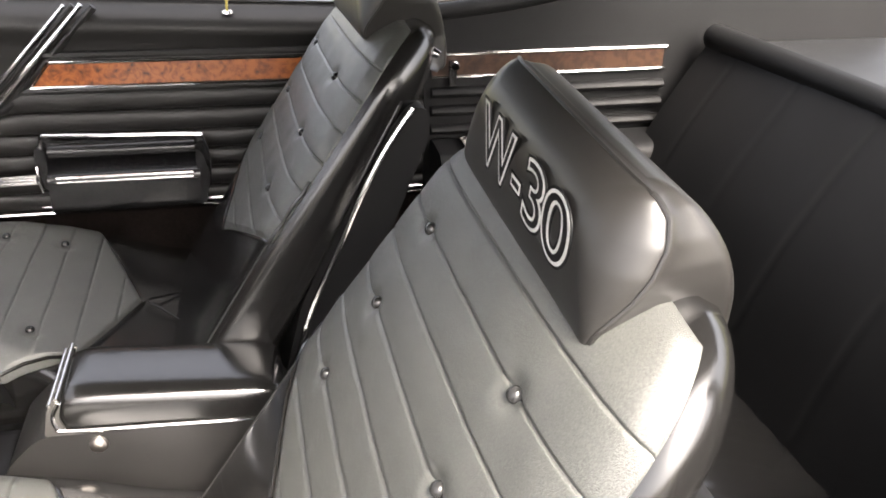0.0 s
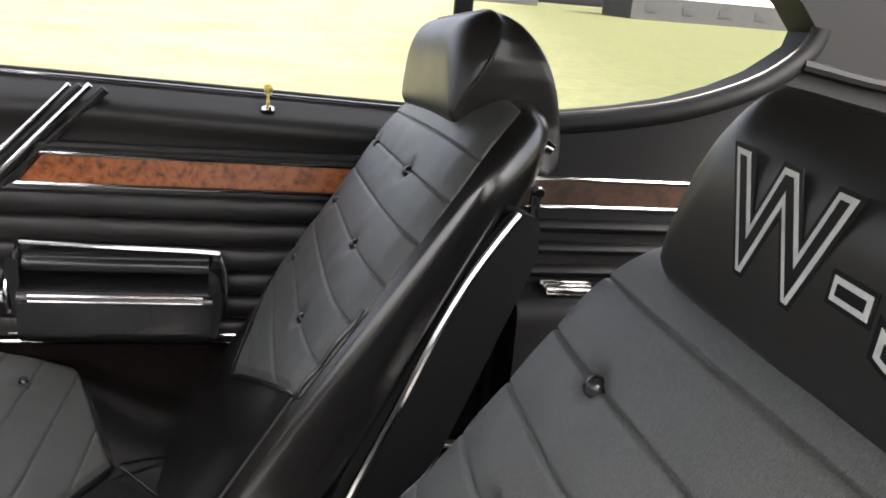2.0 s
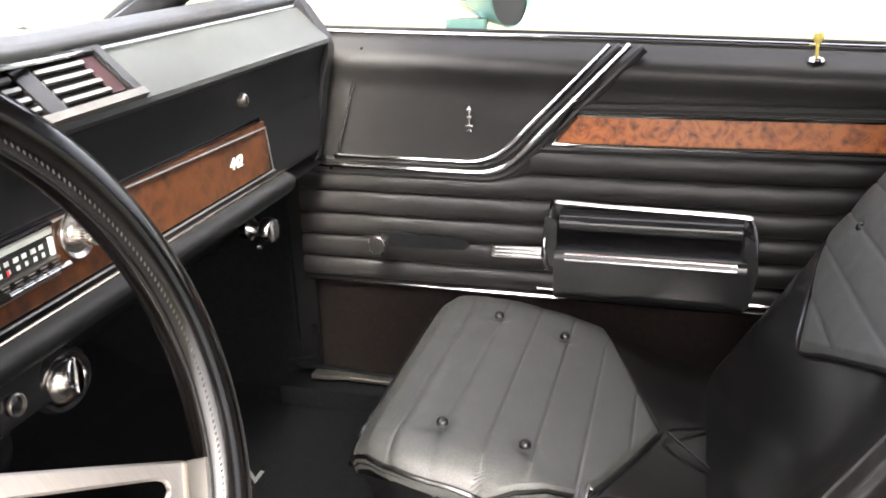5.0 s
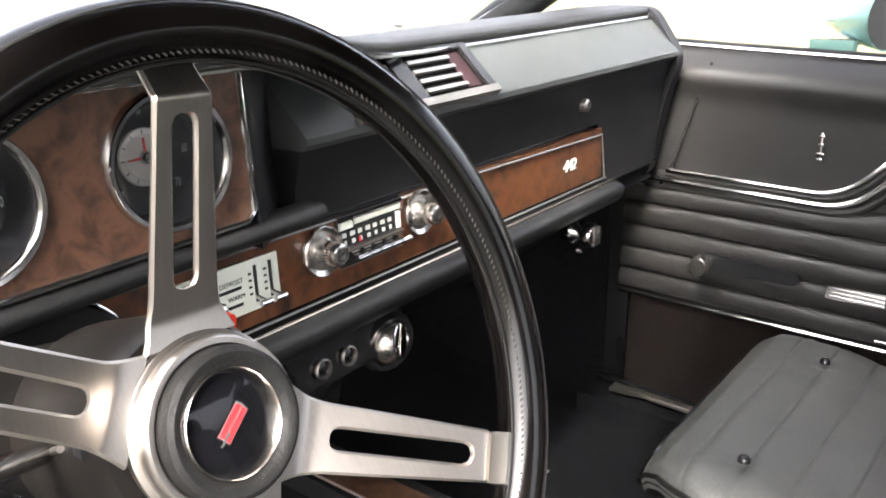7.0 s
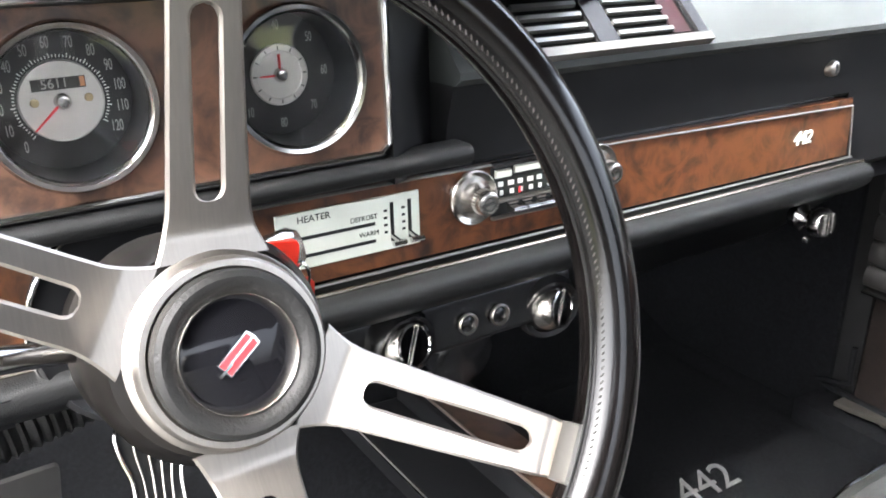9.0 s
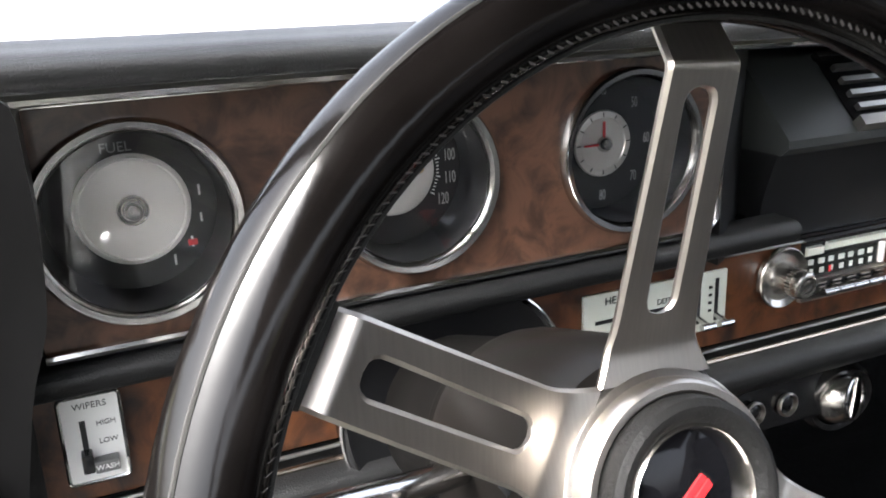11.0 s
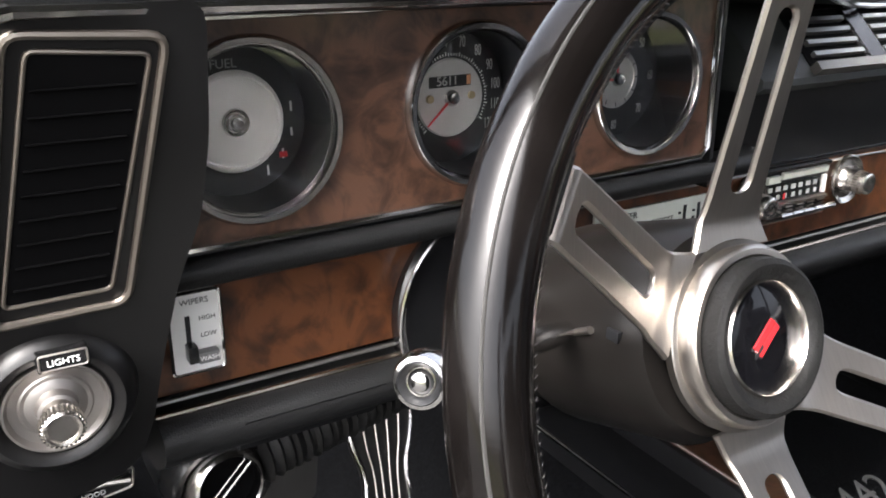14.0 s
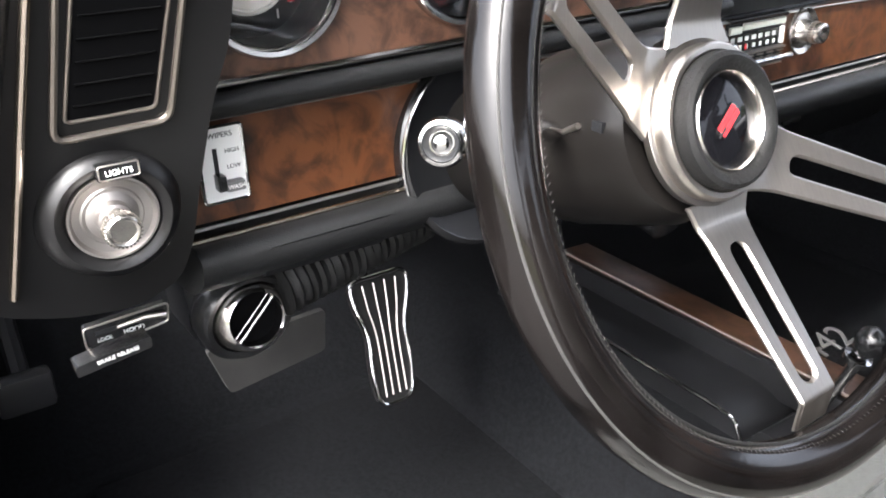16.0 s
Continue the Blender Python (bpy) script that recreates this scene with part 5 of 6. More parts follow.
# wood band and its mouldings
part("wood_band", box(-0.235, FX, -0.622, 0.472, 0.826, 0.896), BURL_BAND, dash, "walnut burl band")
part("band_back", box(-0.30, -0.2345, Y0, Y1, 0.80, 0.915), PLASTIC, dash)
# Chrome lines in a darker metal colour, standing for the dark cabin they mirror.
part("band_chrome", tube([(FX + 0.002, -0.622, 0.8975), (FX + 0.002, -0.12, 0.8975), (FX + 0.002, 0.10, 0.8955), (FX + 0.002, 0.470, 0.887), (FX + 0.002, 0.477, 0.824)], 0.0013, 6), DULL_STEEL, dash)
part("band_chrome", tube([(FX + 0.004, -0.622, 0.8235), (FX + 0.004, 0.478, 0.8235)], 0.0015, 8), DULL_STEEL, dash)
part("band_chrome", tube([(FX + 0.008, -0.622, 0.8165), (FX + 0.008, 0.498, 0.8165)], 0.0021, 8), WARM_TRIM, dash, "bright moulding under the wood band")
part("lower_roll", prism(rounded([(-0.30, 0.765), (-0.30, 0.818), (-0.216, 0.816), (-0.200, 0.808), (-0.204, 0.790), (-0.235, 0.770)], 0.012), "y", -0.62, 0.50, 0.0), PAD, dash, "black padded lower roll")
# passenger side: dull upper face, recessed lower face, glove box
# The upper face's grey holds the sky's glare on the slanting pad.
part("face_band", prism([(-0.300, 1.036), (-0.268, 1.031), (-0.2165, 0.978), (-0.2165, 0.972), (-0.224, 0.966), (-0.33, 0.964)], "y", -0.10, 0.690, 0.0015),
     mat("glare_grey_face", (0.022, 0.025, 0.0245), 0.55, var=0.15, var_scale=6, rough_var=0.04), dash, "slanting upper face, greyed for sky glare")
part("face_lower", prism([(-0.30, 0.895), (-0.242, 0.897), (-0.238, 0.930), (-0.2265, 0.9665), (-0.30, 0.9665)], "y", -0.10, 0.690), SATIN_BLACK, dash)
part("end_face", prism([(-0.30, 0.77), (-0.252, 0.80), (-0.243, 0.90), (-0.30, 0.90)], "y", 0.4785, 0.688), SATIN_BLACK, dash)
part("end_cap", prism(rounded([(-0.42, 0.74), (-0.262, 0.775), (-0.236, 0.90), (-0.214, 0.970), (-0.264, 1.046), (-0.42, 1.046)], 0.02), "y", 0.688, 0.712, 0.004), SATIN_BLACK, dash, "dark end of the dashboard")
gl = part("glove_lock", lathe([(0, 0.009), (0.0065, 0.009), (0.0085, 0.0075), (0.0095, 0.003), (0.010, -0.006)], 20, (-0.238, 0.425, 0.931)), STEEL, dash, "chrome glove box lock")
part("keyway", box(-0.2295, -0.2285, 0.4235, 0.4265, 0.9255, 0.9365), DIAL_BLACK, gl)
lettering("model_badge", "442", 0.022, SILVER, dash, facing_rear(FX + 0.001, 0.374, 0.861), extrude=0.0012, shear=0.25, label="small chrome numerals")
# centre air vents in the upper face
VD, VN = Vector((0.0515, 0, -0.053)).normalized(), Vector((0.053, 0, 0.0515)).normalized()
VO = Vector((-0.268, 0, 1.031))


def on_vent(d, y, n=0.0):
    """A point of the slanting face: d down the slope, n proud of it."""
    return VO + VD * d + VN * n + Vector((0, y, 0))


def slab(d0, d1, y0, y1, n0, n1, bev=0.0):
    return bevel(loft([[on_vent(d, y, n) for d, n in ((d0, n0), (d1, n0), (d1, n1), (d0, n1))] for y in (y0, y1)]), bev, 2)


vn = part("centre_vent", slab(0.004, 0.066, -0.030, 0.186, -0.001, 0.0012), VENT_SHADE, dash, "twin louvred air vents with a bright lower lip")
part("vent_lip", slab(0.0645, 0.0735, -0.032, 0.193, 0.0, 0.009, 0.002), TRIM_GREY, vn, "bright lower lip")
part("vent_frame", slab(0.002, 0.066, 0.180, 0.193, 0.0, 0.007, 0.002), PLASTIC, vn)
part("vent_frame", slab(0.0, 0.006, -0.032, 0.193, 0.0, 0.006, 0.0015), PLASTIC, vn)
part("divider", slab(0.006, 0.064, 0.054, 0.078, 0.0, 0.006, 0.002), PLASTIC, vn)
# A reddish reflection at the vent's end, painted as a dark red plate.
part("tell_tale", slab(0.010, 0.058, 0.152, 0.176, 0.0005, 0.0022), mat("red_reflection_tint", (0.012, 0.004, 0.005), 0.5, spec=0.2), vn, "dark red reflection painted beside the slats")
for y0, y1 in ((-0.022, 0.050), (0.082, 0.152)):
    for k in range(4):
        d = 0.014 + 0.0125 * k
        part("slat", slab(d, d + 0.0045, y0, y1, 0.001, 0.0058, 0.0006), DULL_STEEL, vn, "pale louvre slat")
# heater control
ht = part("heater_control", box(FX, FX + 0.003, -0.272, -0.143, 0.842, 0.889, 0.0012), SILVER, dash, "silver heater control plate")
X = FX + 0.0032
lettering("caption", "HEATER", 0.008, DIAL_BLACK, ht, facing_rear(X, -0.240, 0.8825), extrude=0.0002)
lettering("caption", "DEFROST", 0.006, DIAL_BLACK, ht, facing_rear(X, -0.196, 0.8735), extrude=0.0002)
lettering("caption", "WARM", 0.006, DIAL_BLACK, ht, facing_rear(X, -0.192, 0.8595), extrude=0.0002)
for z in (0.8675, 0.8525):
    part("slot", box(X - 0.0005, X + 0.0004, -0.262, -0.186, z - 0.0014, z + 0.0014), DIAL_BLACK, ht)
for y in (-0.170, -0.153):
    part("slot", box(X - 0.0005, X + 0.0004, y - 0.0016, y + 0.0016, 0.849, 0.883), DIAL_BLACK, ht)
    part("lever", tube([(X, y, 0.854), (X + 0.012, y, 0.852)], 0.0022, 8), CHROME, ht)
    part("lever_tip", tube([(X + 0.012, y - 0.006, 0.851), (X + 0.012, y + 0.006, 0.851)], 0.0026, 8), CHROME, ht, "chrome slider tip")
    for k in range(4):
        part("tick", box(X - 0.0003, X + 0.0004, y - 0.0075, y - 0.0045, 0.857 + 0.0062 * k, 0.859 + 0.0062 * k), DIAL_BLACK, ht)
# radio: chrome-lipped dial with two rows of figures over a recess with five push buttons
rd = part("radio", box(FX - 0.002, FX + 0.001, -0.061, 0.031, 0.846, 0.896, 0.001), SATIN_BLACK, dash, "chrome-trimmed push-button radio")
part("top_lip", prism([(FX, 0.8945), (FX + 0.006, 0.8930), (FX + 0.006, 0.8955), (FX, 0.8970)], "y", -0.062, 0.032), CHROME, rd, "bright upper lip")
part("dial_band", prism([(FX, 0.8835), (FX + 0.0035, 0.8845), (FX + 0.0045, 0.8900), (FX, 0.8915)], "y", -0.036, 0.031, 0.0006), SILVER, rd, "pale scale bar")
part("band_tab", prism([(FX, 0.8810), (FX + 0.0040, 0.8825), (FX + 0.0045, 0.8885), (FX, 0.8895)], "y", -0.057, -0.040, 0.0006), SILVER, rd)
part("dial_glass", box(FX + 0.0005, FX + 0.0022, -0.059, 0.024, 0.8635, 0.8815), mat("radio_dial", (0.020, 0.022, 0.021), 0.25), rd, "dark tuning dial")
for z, start in ((0.8760, 0), (0.8680, 1)):
    for k in range(7):
        part("dial_mark", box(FX + 0.0022, FX + 0.0026, -0.054 + k * 0.011 + 0.002 * start, -0.0485 + k * 0.011 + 0.001 * (k % 2), z - 0.0022, z + 0.0022), DIAL_PALE, rd)
part("tuning_needle", box(FX + 0.0024, FX + 0.0029, -0.0310, -0.0288, 0.8650, 0.8705), RED, rd, "red tuning pointer")
part("dial_end", box(FX + 0.0005, FX + 0.0042, 0.0255, 0.0305, 0.8640, 0.8815, 0.0008), WHITE, rd, "pale upright bar")
part("dial_sill", prism([(FX, 0.8595), (FX + 0.0065, 0.8600), (FX + 0.0065, 0.8620), (FX, 0.8632)], "y", -0.061, 0.032), STEEL, rd, "bright sill below the dial")
part("bottom_lip", prism([(FX, 0.8435), (FX + 0.0050, 0.8440), (FX + 0.0050, 0.8455), (FX, 0.8465)], "y", -0.061, 0.030), STEEL, rd)
for k in range(5):
    y = -0.043 + k * 0.0165
    part("push_button", prism(rounded([(FX, 0.8480), (FX + 0.0125, 0.8495), (FX + 0.0135, 0.8520), (FX + 0.0115, 0.8545), (FX, 0.8550)], 0.0012, 3), "y", y, y + 0.0148, 0.0012), CHROME, rd)
    part("button_slot", box(FX + 0.001, FX + 0.0030, y + 0.001, y + 0.011, 0.8560, 0.8575), DULL, rd)
for y, z in ((-0.0815, 0.869), (0.0635, 0.872)):
    kb = part("knob_plate", lathe([(0.0250, 0), (0.0247, 0.0035), (0.0236, 0.0045), (0.0222, 0.0036), (0.0190, 0.0018), (0.0140, 0.0028), (0.0115, 0.0080), (0.0105, 0.0140)], 44, (FX, y, z)), KNOB_STEEL, dash,
              "chrome radio knob with dished plate")
    part("knob", lathe([(0.0095, 0.010), (0.0105, 0.0150), (0.0110, 0.0235), (0.0103, 0.0262), (0.0080, 0.0275), (0.0040, 0.0268), (0, 0.0262)], 28, (FX, y, z)), KNOB_STEEL, kb)
    for k in range(24):
        a = k * math.pi / 12
        part("grip", tube([(FX + 0.0145, y + 0.0108 * math.cos(a), z + 0.0108 * math.sin(a)), (FX + 0.0195, y + 0.0110 * math.cos(a), z + 0.0110 * math.sin(a))], 0.0007, 4), STEEL, kb)
# wiper control
wp = part("wiper_control", prism(rounded([(-0.604, 0.8425), (-0.5725, 0.8425), (-0.5725, 0.8945), (-0.604, 0.8945)], 0.003), "x", FX, FX + 0.004), WHITE, dash, "pale wiper control plate")
part("plate_edge", tube([(FX + 0.004, a, b) for a, b in rounded([(-0.604, 0.8425), (-0.5725, 0.8425), (-0.5725, 0.8945), (-0.604, 0.8945)], 0.003)], 0.0011, 6, closed=True), CHROME, wp)
part("slot", box(FX + 0.0035, FX + 0.0045, -0.5945, -0.5915, 0.858, 0.880), DIAL_BLACK, wp)
part("slider", box(FX + 0.004, FX + 0.013, -0.596, -0.590, 0.852, 0.863, 0.001), PLASTIC, wp)
part("wash_button", box(FX + 0.004, FX + 0.012, -0.590, -0.577, 0.8505, 0.8575, 0.001), mat("grey_button", (0.12, 0.12, 0.12), 0.4), wp, "grey wash button")
lettering("caption", "WIPERS", 0.0052, DIAL_BLACK, wp, facing_rear(FX + 0.0042, -0.588, 0.8885), extrude=0.0002)
lettering("caption", "LOW", 0.0042, DIAL_BLACK, wp, facing_rear(FX + 0.0042, -0.581, 0.866), extrude=0.0002)
lettering("caption", "HIGH", 0.0042, DIAL_BLACK, wp, facing_rear(FX + 0.0042, -0.581, 0.877), extrude=0.0002)
lettering("caption", "WASH", 0.0042, WHITE, wp, facing_rear(FX + 0.0122, -0.5835, 0.854), extrude=0.0002)
# collar of the steering column in the wood band
cl = part("column_collar", lathe([(0.080, -0.01), (0.082, 0.006), (0.078, 0.010), (0.072, 0.006), (0.066, -0.02)], 48, (-0.218, -0.374, 0.835), (1, 0, 0.12)), PLASTIC, dash, "black collar round the steering column")
part("collar_bead", tube([(-0.2095, -0.374 + 0.0815 * math.cos(a), 0.835 + 0.0815 * math.sin(a)) for a in [i * 0.1308 for i in range(48)]], 0.0014, 6, closed=True), CHROME, cl)
part("collar_well", lathe([(0.078, 0.008), (0.070, 0.004), (0.0, 0.003)], 40, (-0.216, -0.374, 0.835), (1, 0, 0.12)), SATIN_BLACK, cl)

# left end: air vent, light switch
def pod_x(z):
    return -0.137 + 0.28 * (z - 0.98)


pod_outline = rounded([(-0.742, 0.812), (-0.700, 1.058), (-0.589, 1.060), (-0.588, 0.997), (-0.592, 0.955), (-0.604, 0.920), (-0.615, 0.864), (-0.620, 0.830), (-0.630, 0.802), (-0.660, 0.790), (-0.700, 0.796)], 0.012, 3)
bm = bmesh.new()
fr = [bm.verts.new((pod_x(z), y, z)) for y, z in pod_outline]
bk_ = [bm.verts.new((-0.31, y - 0.004, z)) for y, z in pod_outline]
bm.faces.new(fr)
for i in range(len(fr)):
    j = (i + 1) % len(fr)
    bm.faces.new((fr[i], fr[j], bk_[j], bk_[i]))
bm.faces.new(bk_[::-1])
pod = part("end_pod", bevel(bm, 0.007, 3, 50), POD, dash, "black moulded end pod")


def on_pod(y, z, d=0.0):
    return (pod_x(z) + d, y, z)


outer = [(-0.668, 1.0475), (-0.604, 1.0445), (-0.627, 0.9135), (-0.690, 0.9125)]
inner = [(-0.660, 1.0405), (-0.611, 1.0370), (-0.634, 0.9225), (-0.6825, 0.9220)]
lv = part("side_vent", tube([on_pod(*p, 0.002) for p in rounded(outer, 0.008)], 0.0022, 8, closed=True), DULL, dash, "tall air vent in satin metal frames")
part("inner_frame", tube([on_pod(*p, 0.001) for p in rounded(inner, 0.004)], 0.0013, 8, closed=True), DULL, lv)
bm = bmesh.new()
bm.faces.new([bm.verts.new(on_pod(*p, 0.0012)) for p in rounded(inner, 0.004)])
part("vent_mouth", bm, VENT_SHADE, lv)
for k in range(9):
    z = 0.9305 + 0.0117 * k
    t = (z - 0.9225) / 0.116
    a, b = -0.6815 + 0.021 * t, -0.635 + 0.023 * t
    part("louvre", tube([on_pod(a + 0.003, z, 0.002), on_pod(b - 0.003, z, 0.002)], 0.0013, 6, flat=0.4), VENT_SHADE, lv)
part("edge_chrome", tube([on_pod(-0.684, 1.040, 0.004), on_pod(-0.728, 0.824, 0.004)], 0.0040, 10, flat=0.7), WARM_TRIM, dash, "bronze-tinted upright moulding")
part("jamb_roll", tube(smooth_line([(-0.13, -0.694, 1.058), (-0.14, -0.716, 0.98), (-0.17, -0.748, 0.86), (-0.20, -0.758, 0.80)], 6), 0.011, 10), PAD, dash)
LC = Vector(on_pod(-0.671, 0.8660, 0.006))
LA = Vector((0.95, -0.03, -0.10)).normalized()
lsw = part("light_switch", lathe([(0.0440, -0.022), (0.0415, -0.006), (0.0375, 0.004), (0.0325, 0.0075), (0.0285, 0.006), (0.0262, 0.002)], 40, LC, LA), POD, dash, "round light switch with chrome knob")
part("dish", lathe([(0.0264, 0.002), (0.0256, 0.0050), (0.0244, 0.0050), (0.0225, 0.002), (0.0180, 0.0012), (0.0170, 0.0020), (0.0150, 0.0016), (0.0125, 0.003), (0.0105, 0.0035), (0.0095, 0.008), (0.0075, 0.009)], 40, LC, LA), DISH, lsw, "satin dished plate")
part("stem", lathe([(0.0080, 0.008), (0.0070, 0.012), (0.0052, 0.013), (0.0050, 0.0175)], 20, LC, LA), STEEL, lsw)
part("knob", lathe([(0.005, 0.0160), (0.0092, 0.017), (0.0100, 0.018), (0.0100, 0.0240), (0.0086, 0.0255), (0.0074, 0.0250), (0.0070, 0.0242), (0, 0.0242)], 28, LC, LA), KNOB_STEEL, lsw, "knurled chrome knob")
for k in range(28):
    a = k * 2 * math.pi / 28
    q = Vector((0, 0, 1)).rotation_difference(LA).to_matrix()
    p0, p1 = (LC + q @ Vector((0.0101 * math.cos(a), 0.0101 * math.sin(a), h)) for h in (0.0178, 0.0245))
    part("knurl", tube([p0, p1], 0.0008, 5), KNOB_STEEL, lsw)
tag_ = part("switch_tag", prism(rounded([(-0.6780, 0.8905), (-0.6780, 0.9000), (-0.6540, 0.9000), (-0.6540, 0.8905)], 0.0015), "x", pod_x(0.8940) - 0.004, pod_x(0.8940) + 0.0135, 0.0008), PLASTIC, lsw,
            "small black name plate")
lettering("caption", "LIGHTS", 0.0047, WHITE, lsw, facing_rear(pod_x(0.8940) + 0.0138, -0.6660, 0.8948), extrude=0.0002)
part("tag_edge", tube([(pod_x(0.8940) + 0.0134, a, b) for a, b in rounded([(-0.6770, 0.8912), (-0.6770, 0.8993), (-0.6550, 0.8993), (-0.6550, 0.8912)], 0.0015)], 0.0006, 6, closed=True), STEEL, tag_)
# under the dash, driver's side
part("round_cap", lathe([(0.010, -0.012), (0.0105, 0.0), (0.008, 0.004), (0, 0.005)], 18, (-0.372, -0.748, 0.679)), mat("yellowed_plastic", (0.55, 0.47, 0.26), 0.4), dash, "yellowed round plastic cap")
part("under_panel", prism([(-0.33, 0.70), (-0.33, 0.80), (-0.215, 0.800), (-0.235, 0.770), (-0.29, 0.765)], "y", -0.560, -0.46), SATIN_BLACK, dash)
HR = Matrix.Translation((-0.025, 0.013, -0.0205))
hp = part("hood_release", prism(rounded([(-0.692, 0.740), (-0.692, 0.757), (-0.628, 0.759), (-0.630, 0.744), (-0.683, 0.738)], 0.003), "x", -0.288, -0.280), PLASTIC, dash, "black hood release plate")
part("plate_edge", tube([(-0.2795, a, b) for a, b in rounded([(-0.692, 0.740), (-0.692, 0.757), (-0.628, 0.759), (-0.630, 0.744), (-0.683, 0.738)], 0.003)], 0.0009, 6, closed=True), STEEL, hp)
part("slot", box(-0.2805, -0.2795, -0.684, -0.660, 0.749, 0.7525), DIAL_BLACK, hp)
part("lever", tube([(-0.279, -0.668, 0.7515), (-0.276, -0.648, 0.7545), (-0.275, -0.632, 0.7525)], [0.0014, 0.0022, 0.0030], 8), STEEL, hp, "bright lever")
lettering("caption", "LOCK", 0.0042, WHITE, hp, facing_rear(-0.2796, -0.678, 0.7445), extrude=0.0002)
lettering("caption", "HOOD", 0.0052, WHITE, hp, facing_rear(-0.2796, -0.656, 0.7455), extrude=0.0002)
hp.matrix_basis = HR
br = part("brake_release", prism(rounded([(-0.693, 0.7135), (-0.693, 0.7220), (-0.638, 0.7290), (-0.638, 0.7195)], 0.002), "x", -0.296, -0.278, 0.001), PLASTIC, dash, "black brake release handle")
lettering("caption", "BRAKE RELEASE", 0.0044, WHITE, br, facing_rear(-0.2777, -0.663, 0.7216) @ pose(0, 0, 0, 0, 0, 5), extrude=0.0002)


def round_vent(y, z, x, r, ax, aim, tilt):
    """An eyeball vent: a black socket, a chrome ball turned towards aim, its dark mouth with bright vanes."""
    v = part("round_vent", lathe([(r + 0.010, -0.02), (r + 0.010, 0.0), (r + 0.006, 0.006), (r + 0.001, 0.004)], 36, (x, y, z), ax), PLASTIC, dash, "round eyeball air vent with chrome ring")
    c, a = Vector((x, y, z)) - Vector(ax).normalized() * 0.004, Vector(aim).normalized()
    ball = [(r * math.cos(radians(t)), r * math.sin(radians(t))) for t in range(-60, 41, 10)]
    part("ball", lathe(ball + [(r * 0.74, r * 0.66), (r * 0.72, r * 0.60)], 36, c, a), KNOB_STEEL, v, "chrome eyeball")
    part("chrome_ring", lathe([(r * 0.78, r * 0.63), (r * 0.80, r * 0.70), (r * 0.74, r * 0.74), (r * 0.70, r * 0.68)], 36, c, a), CHROME, v)
    part("mouth", lathe([(r * 0.72, r * 0.66), (r * 0.70, r * 0.30), (0, r * 0.28)], 32, c, a), VENT_SHADE, v)
    q = Vector((1, 0, 0)).rotation_difference(a).to_matrix()
    co, si = math.cos(radians(tilt)), math.sin(radians(tilt))
    for off, w in ((0.0, 0.0012), (r * 0.16, 0.0007)):
        h = math.sqrt((r * 0.71) ** 2 - off ** 2)
        part("vane", tube([c + q @ Vector((r * 0.66, co * k - si * off, si * k + co * off)) for k in (-h, h)], w, 6), KNOB_STEEL, v, "thin bright vane")
    return v


round_vent(-0.561, 0.723, -0.280, 0.032, (1, 0.05, -0.15), (1, 0.02, 0.12), 42)
part("vent_box", prism(rounded([(-0.607, 0.772), (-0.525, 0.772), (-0.530, 0.700), (-0.560, 0.688), (-0.600, 0.695)], 0.015), "x", -0.36, -0.294, 0.004), SATIN_BLACK, dash)
hose = []
for i in range(60):
    t = i / 59
    hose.append((-0.275 - 0.02 * t, -0.535 + 0.17 * t, 0.742 + 0.024 * t))
part("air_hose", tube(hose, [0.024 + 0.0022 * math.cos(i * math.pi * 0.72) for i in range(60)], 16), RUBBER, dash, "ribbed black air hose")
# under the dash, centre: add-on vents and switches
ac = part("vent_panel", prism(rounded([(-0.30, 0.716), (-0.30, 0.774), (-0.254, 0.770), (-0.248, 0.719)], 0.006), "y", -0.200, 0.062, 0.003), PLASTIC, dash, "black under-dash vent panel")
round_vent(0.036, 0.731, -0.252, 0.0260, (1, -0.15, -0.1), (0.85, 0.32, 0.10), 62)
round_vent(-0.143, 0.741, -0.244, 0.0260, (1, 0.1, -0.1), (0.9, 0.25, 0.2), 62)
for y in (-0.069, -0.031):
    part("switch_ring", lathe([(0.011, 0), (0.0112, 0.003), (0.0098, 0.004), (0.0088, 0.001), (0.0085, -0.002)], 24, (-0.249, y, 0.742), (1, 0, 0.05)), STEEL, ac, "small ringed switch")
    part("switch_cap", lathe([(0.0088, 0.0005), (0.005, 0.003), (0, 0.0035)], 20, (-0.249, y, 0.742), (1, 0, 0.05)), PLASTIC, ac)
part("indicator", box(-0.249, -0.2455, -0.118, -0.112, 0.748, 0.754, 0.001), WHITE, ac)
part("blower_drum", lathe([(0.034, -0.05), (0.035, 0.0), (0.030, 0.004), (0, 0.005)], 24, (-0.30, -0.045, 0.672), (1, 0, -0.2)), PLASTIC, dash)
# passenger side pull
pk = part("vent_pull", lathe([(0.016, -0.012), (0.017, 0.0), (0.012, 0.004), (0.009, 0.012), (0.0185, 0.022), (0.0195, 0.030), (0.016, 0.036), (0, 0.037)], 28, (-0.262, 0.446, 0.741), (1, -0.1, 0)), CHROME, dash,
          "ribbed chrome pull knob")
for off in (-0.007, 0, 0.007):
    part("rib", box(-0.228, -0.2235, 0.446 + off - 0.001, 0.446 + off + 0.001, 0.728, 0.754), CHROME, pk)
part("small_stud", lathe([(0, 0.008), (0.004, 0.006), (0.0045, 0)], 12, (-0.258, 0.448, 0.712)), CHROME, dash)
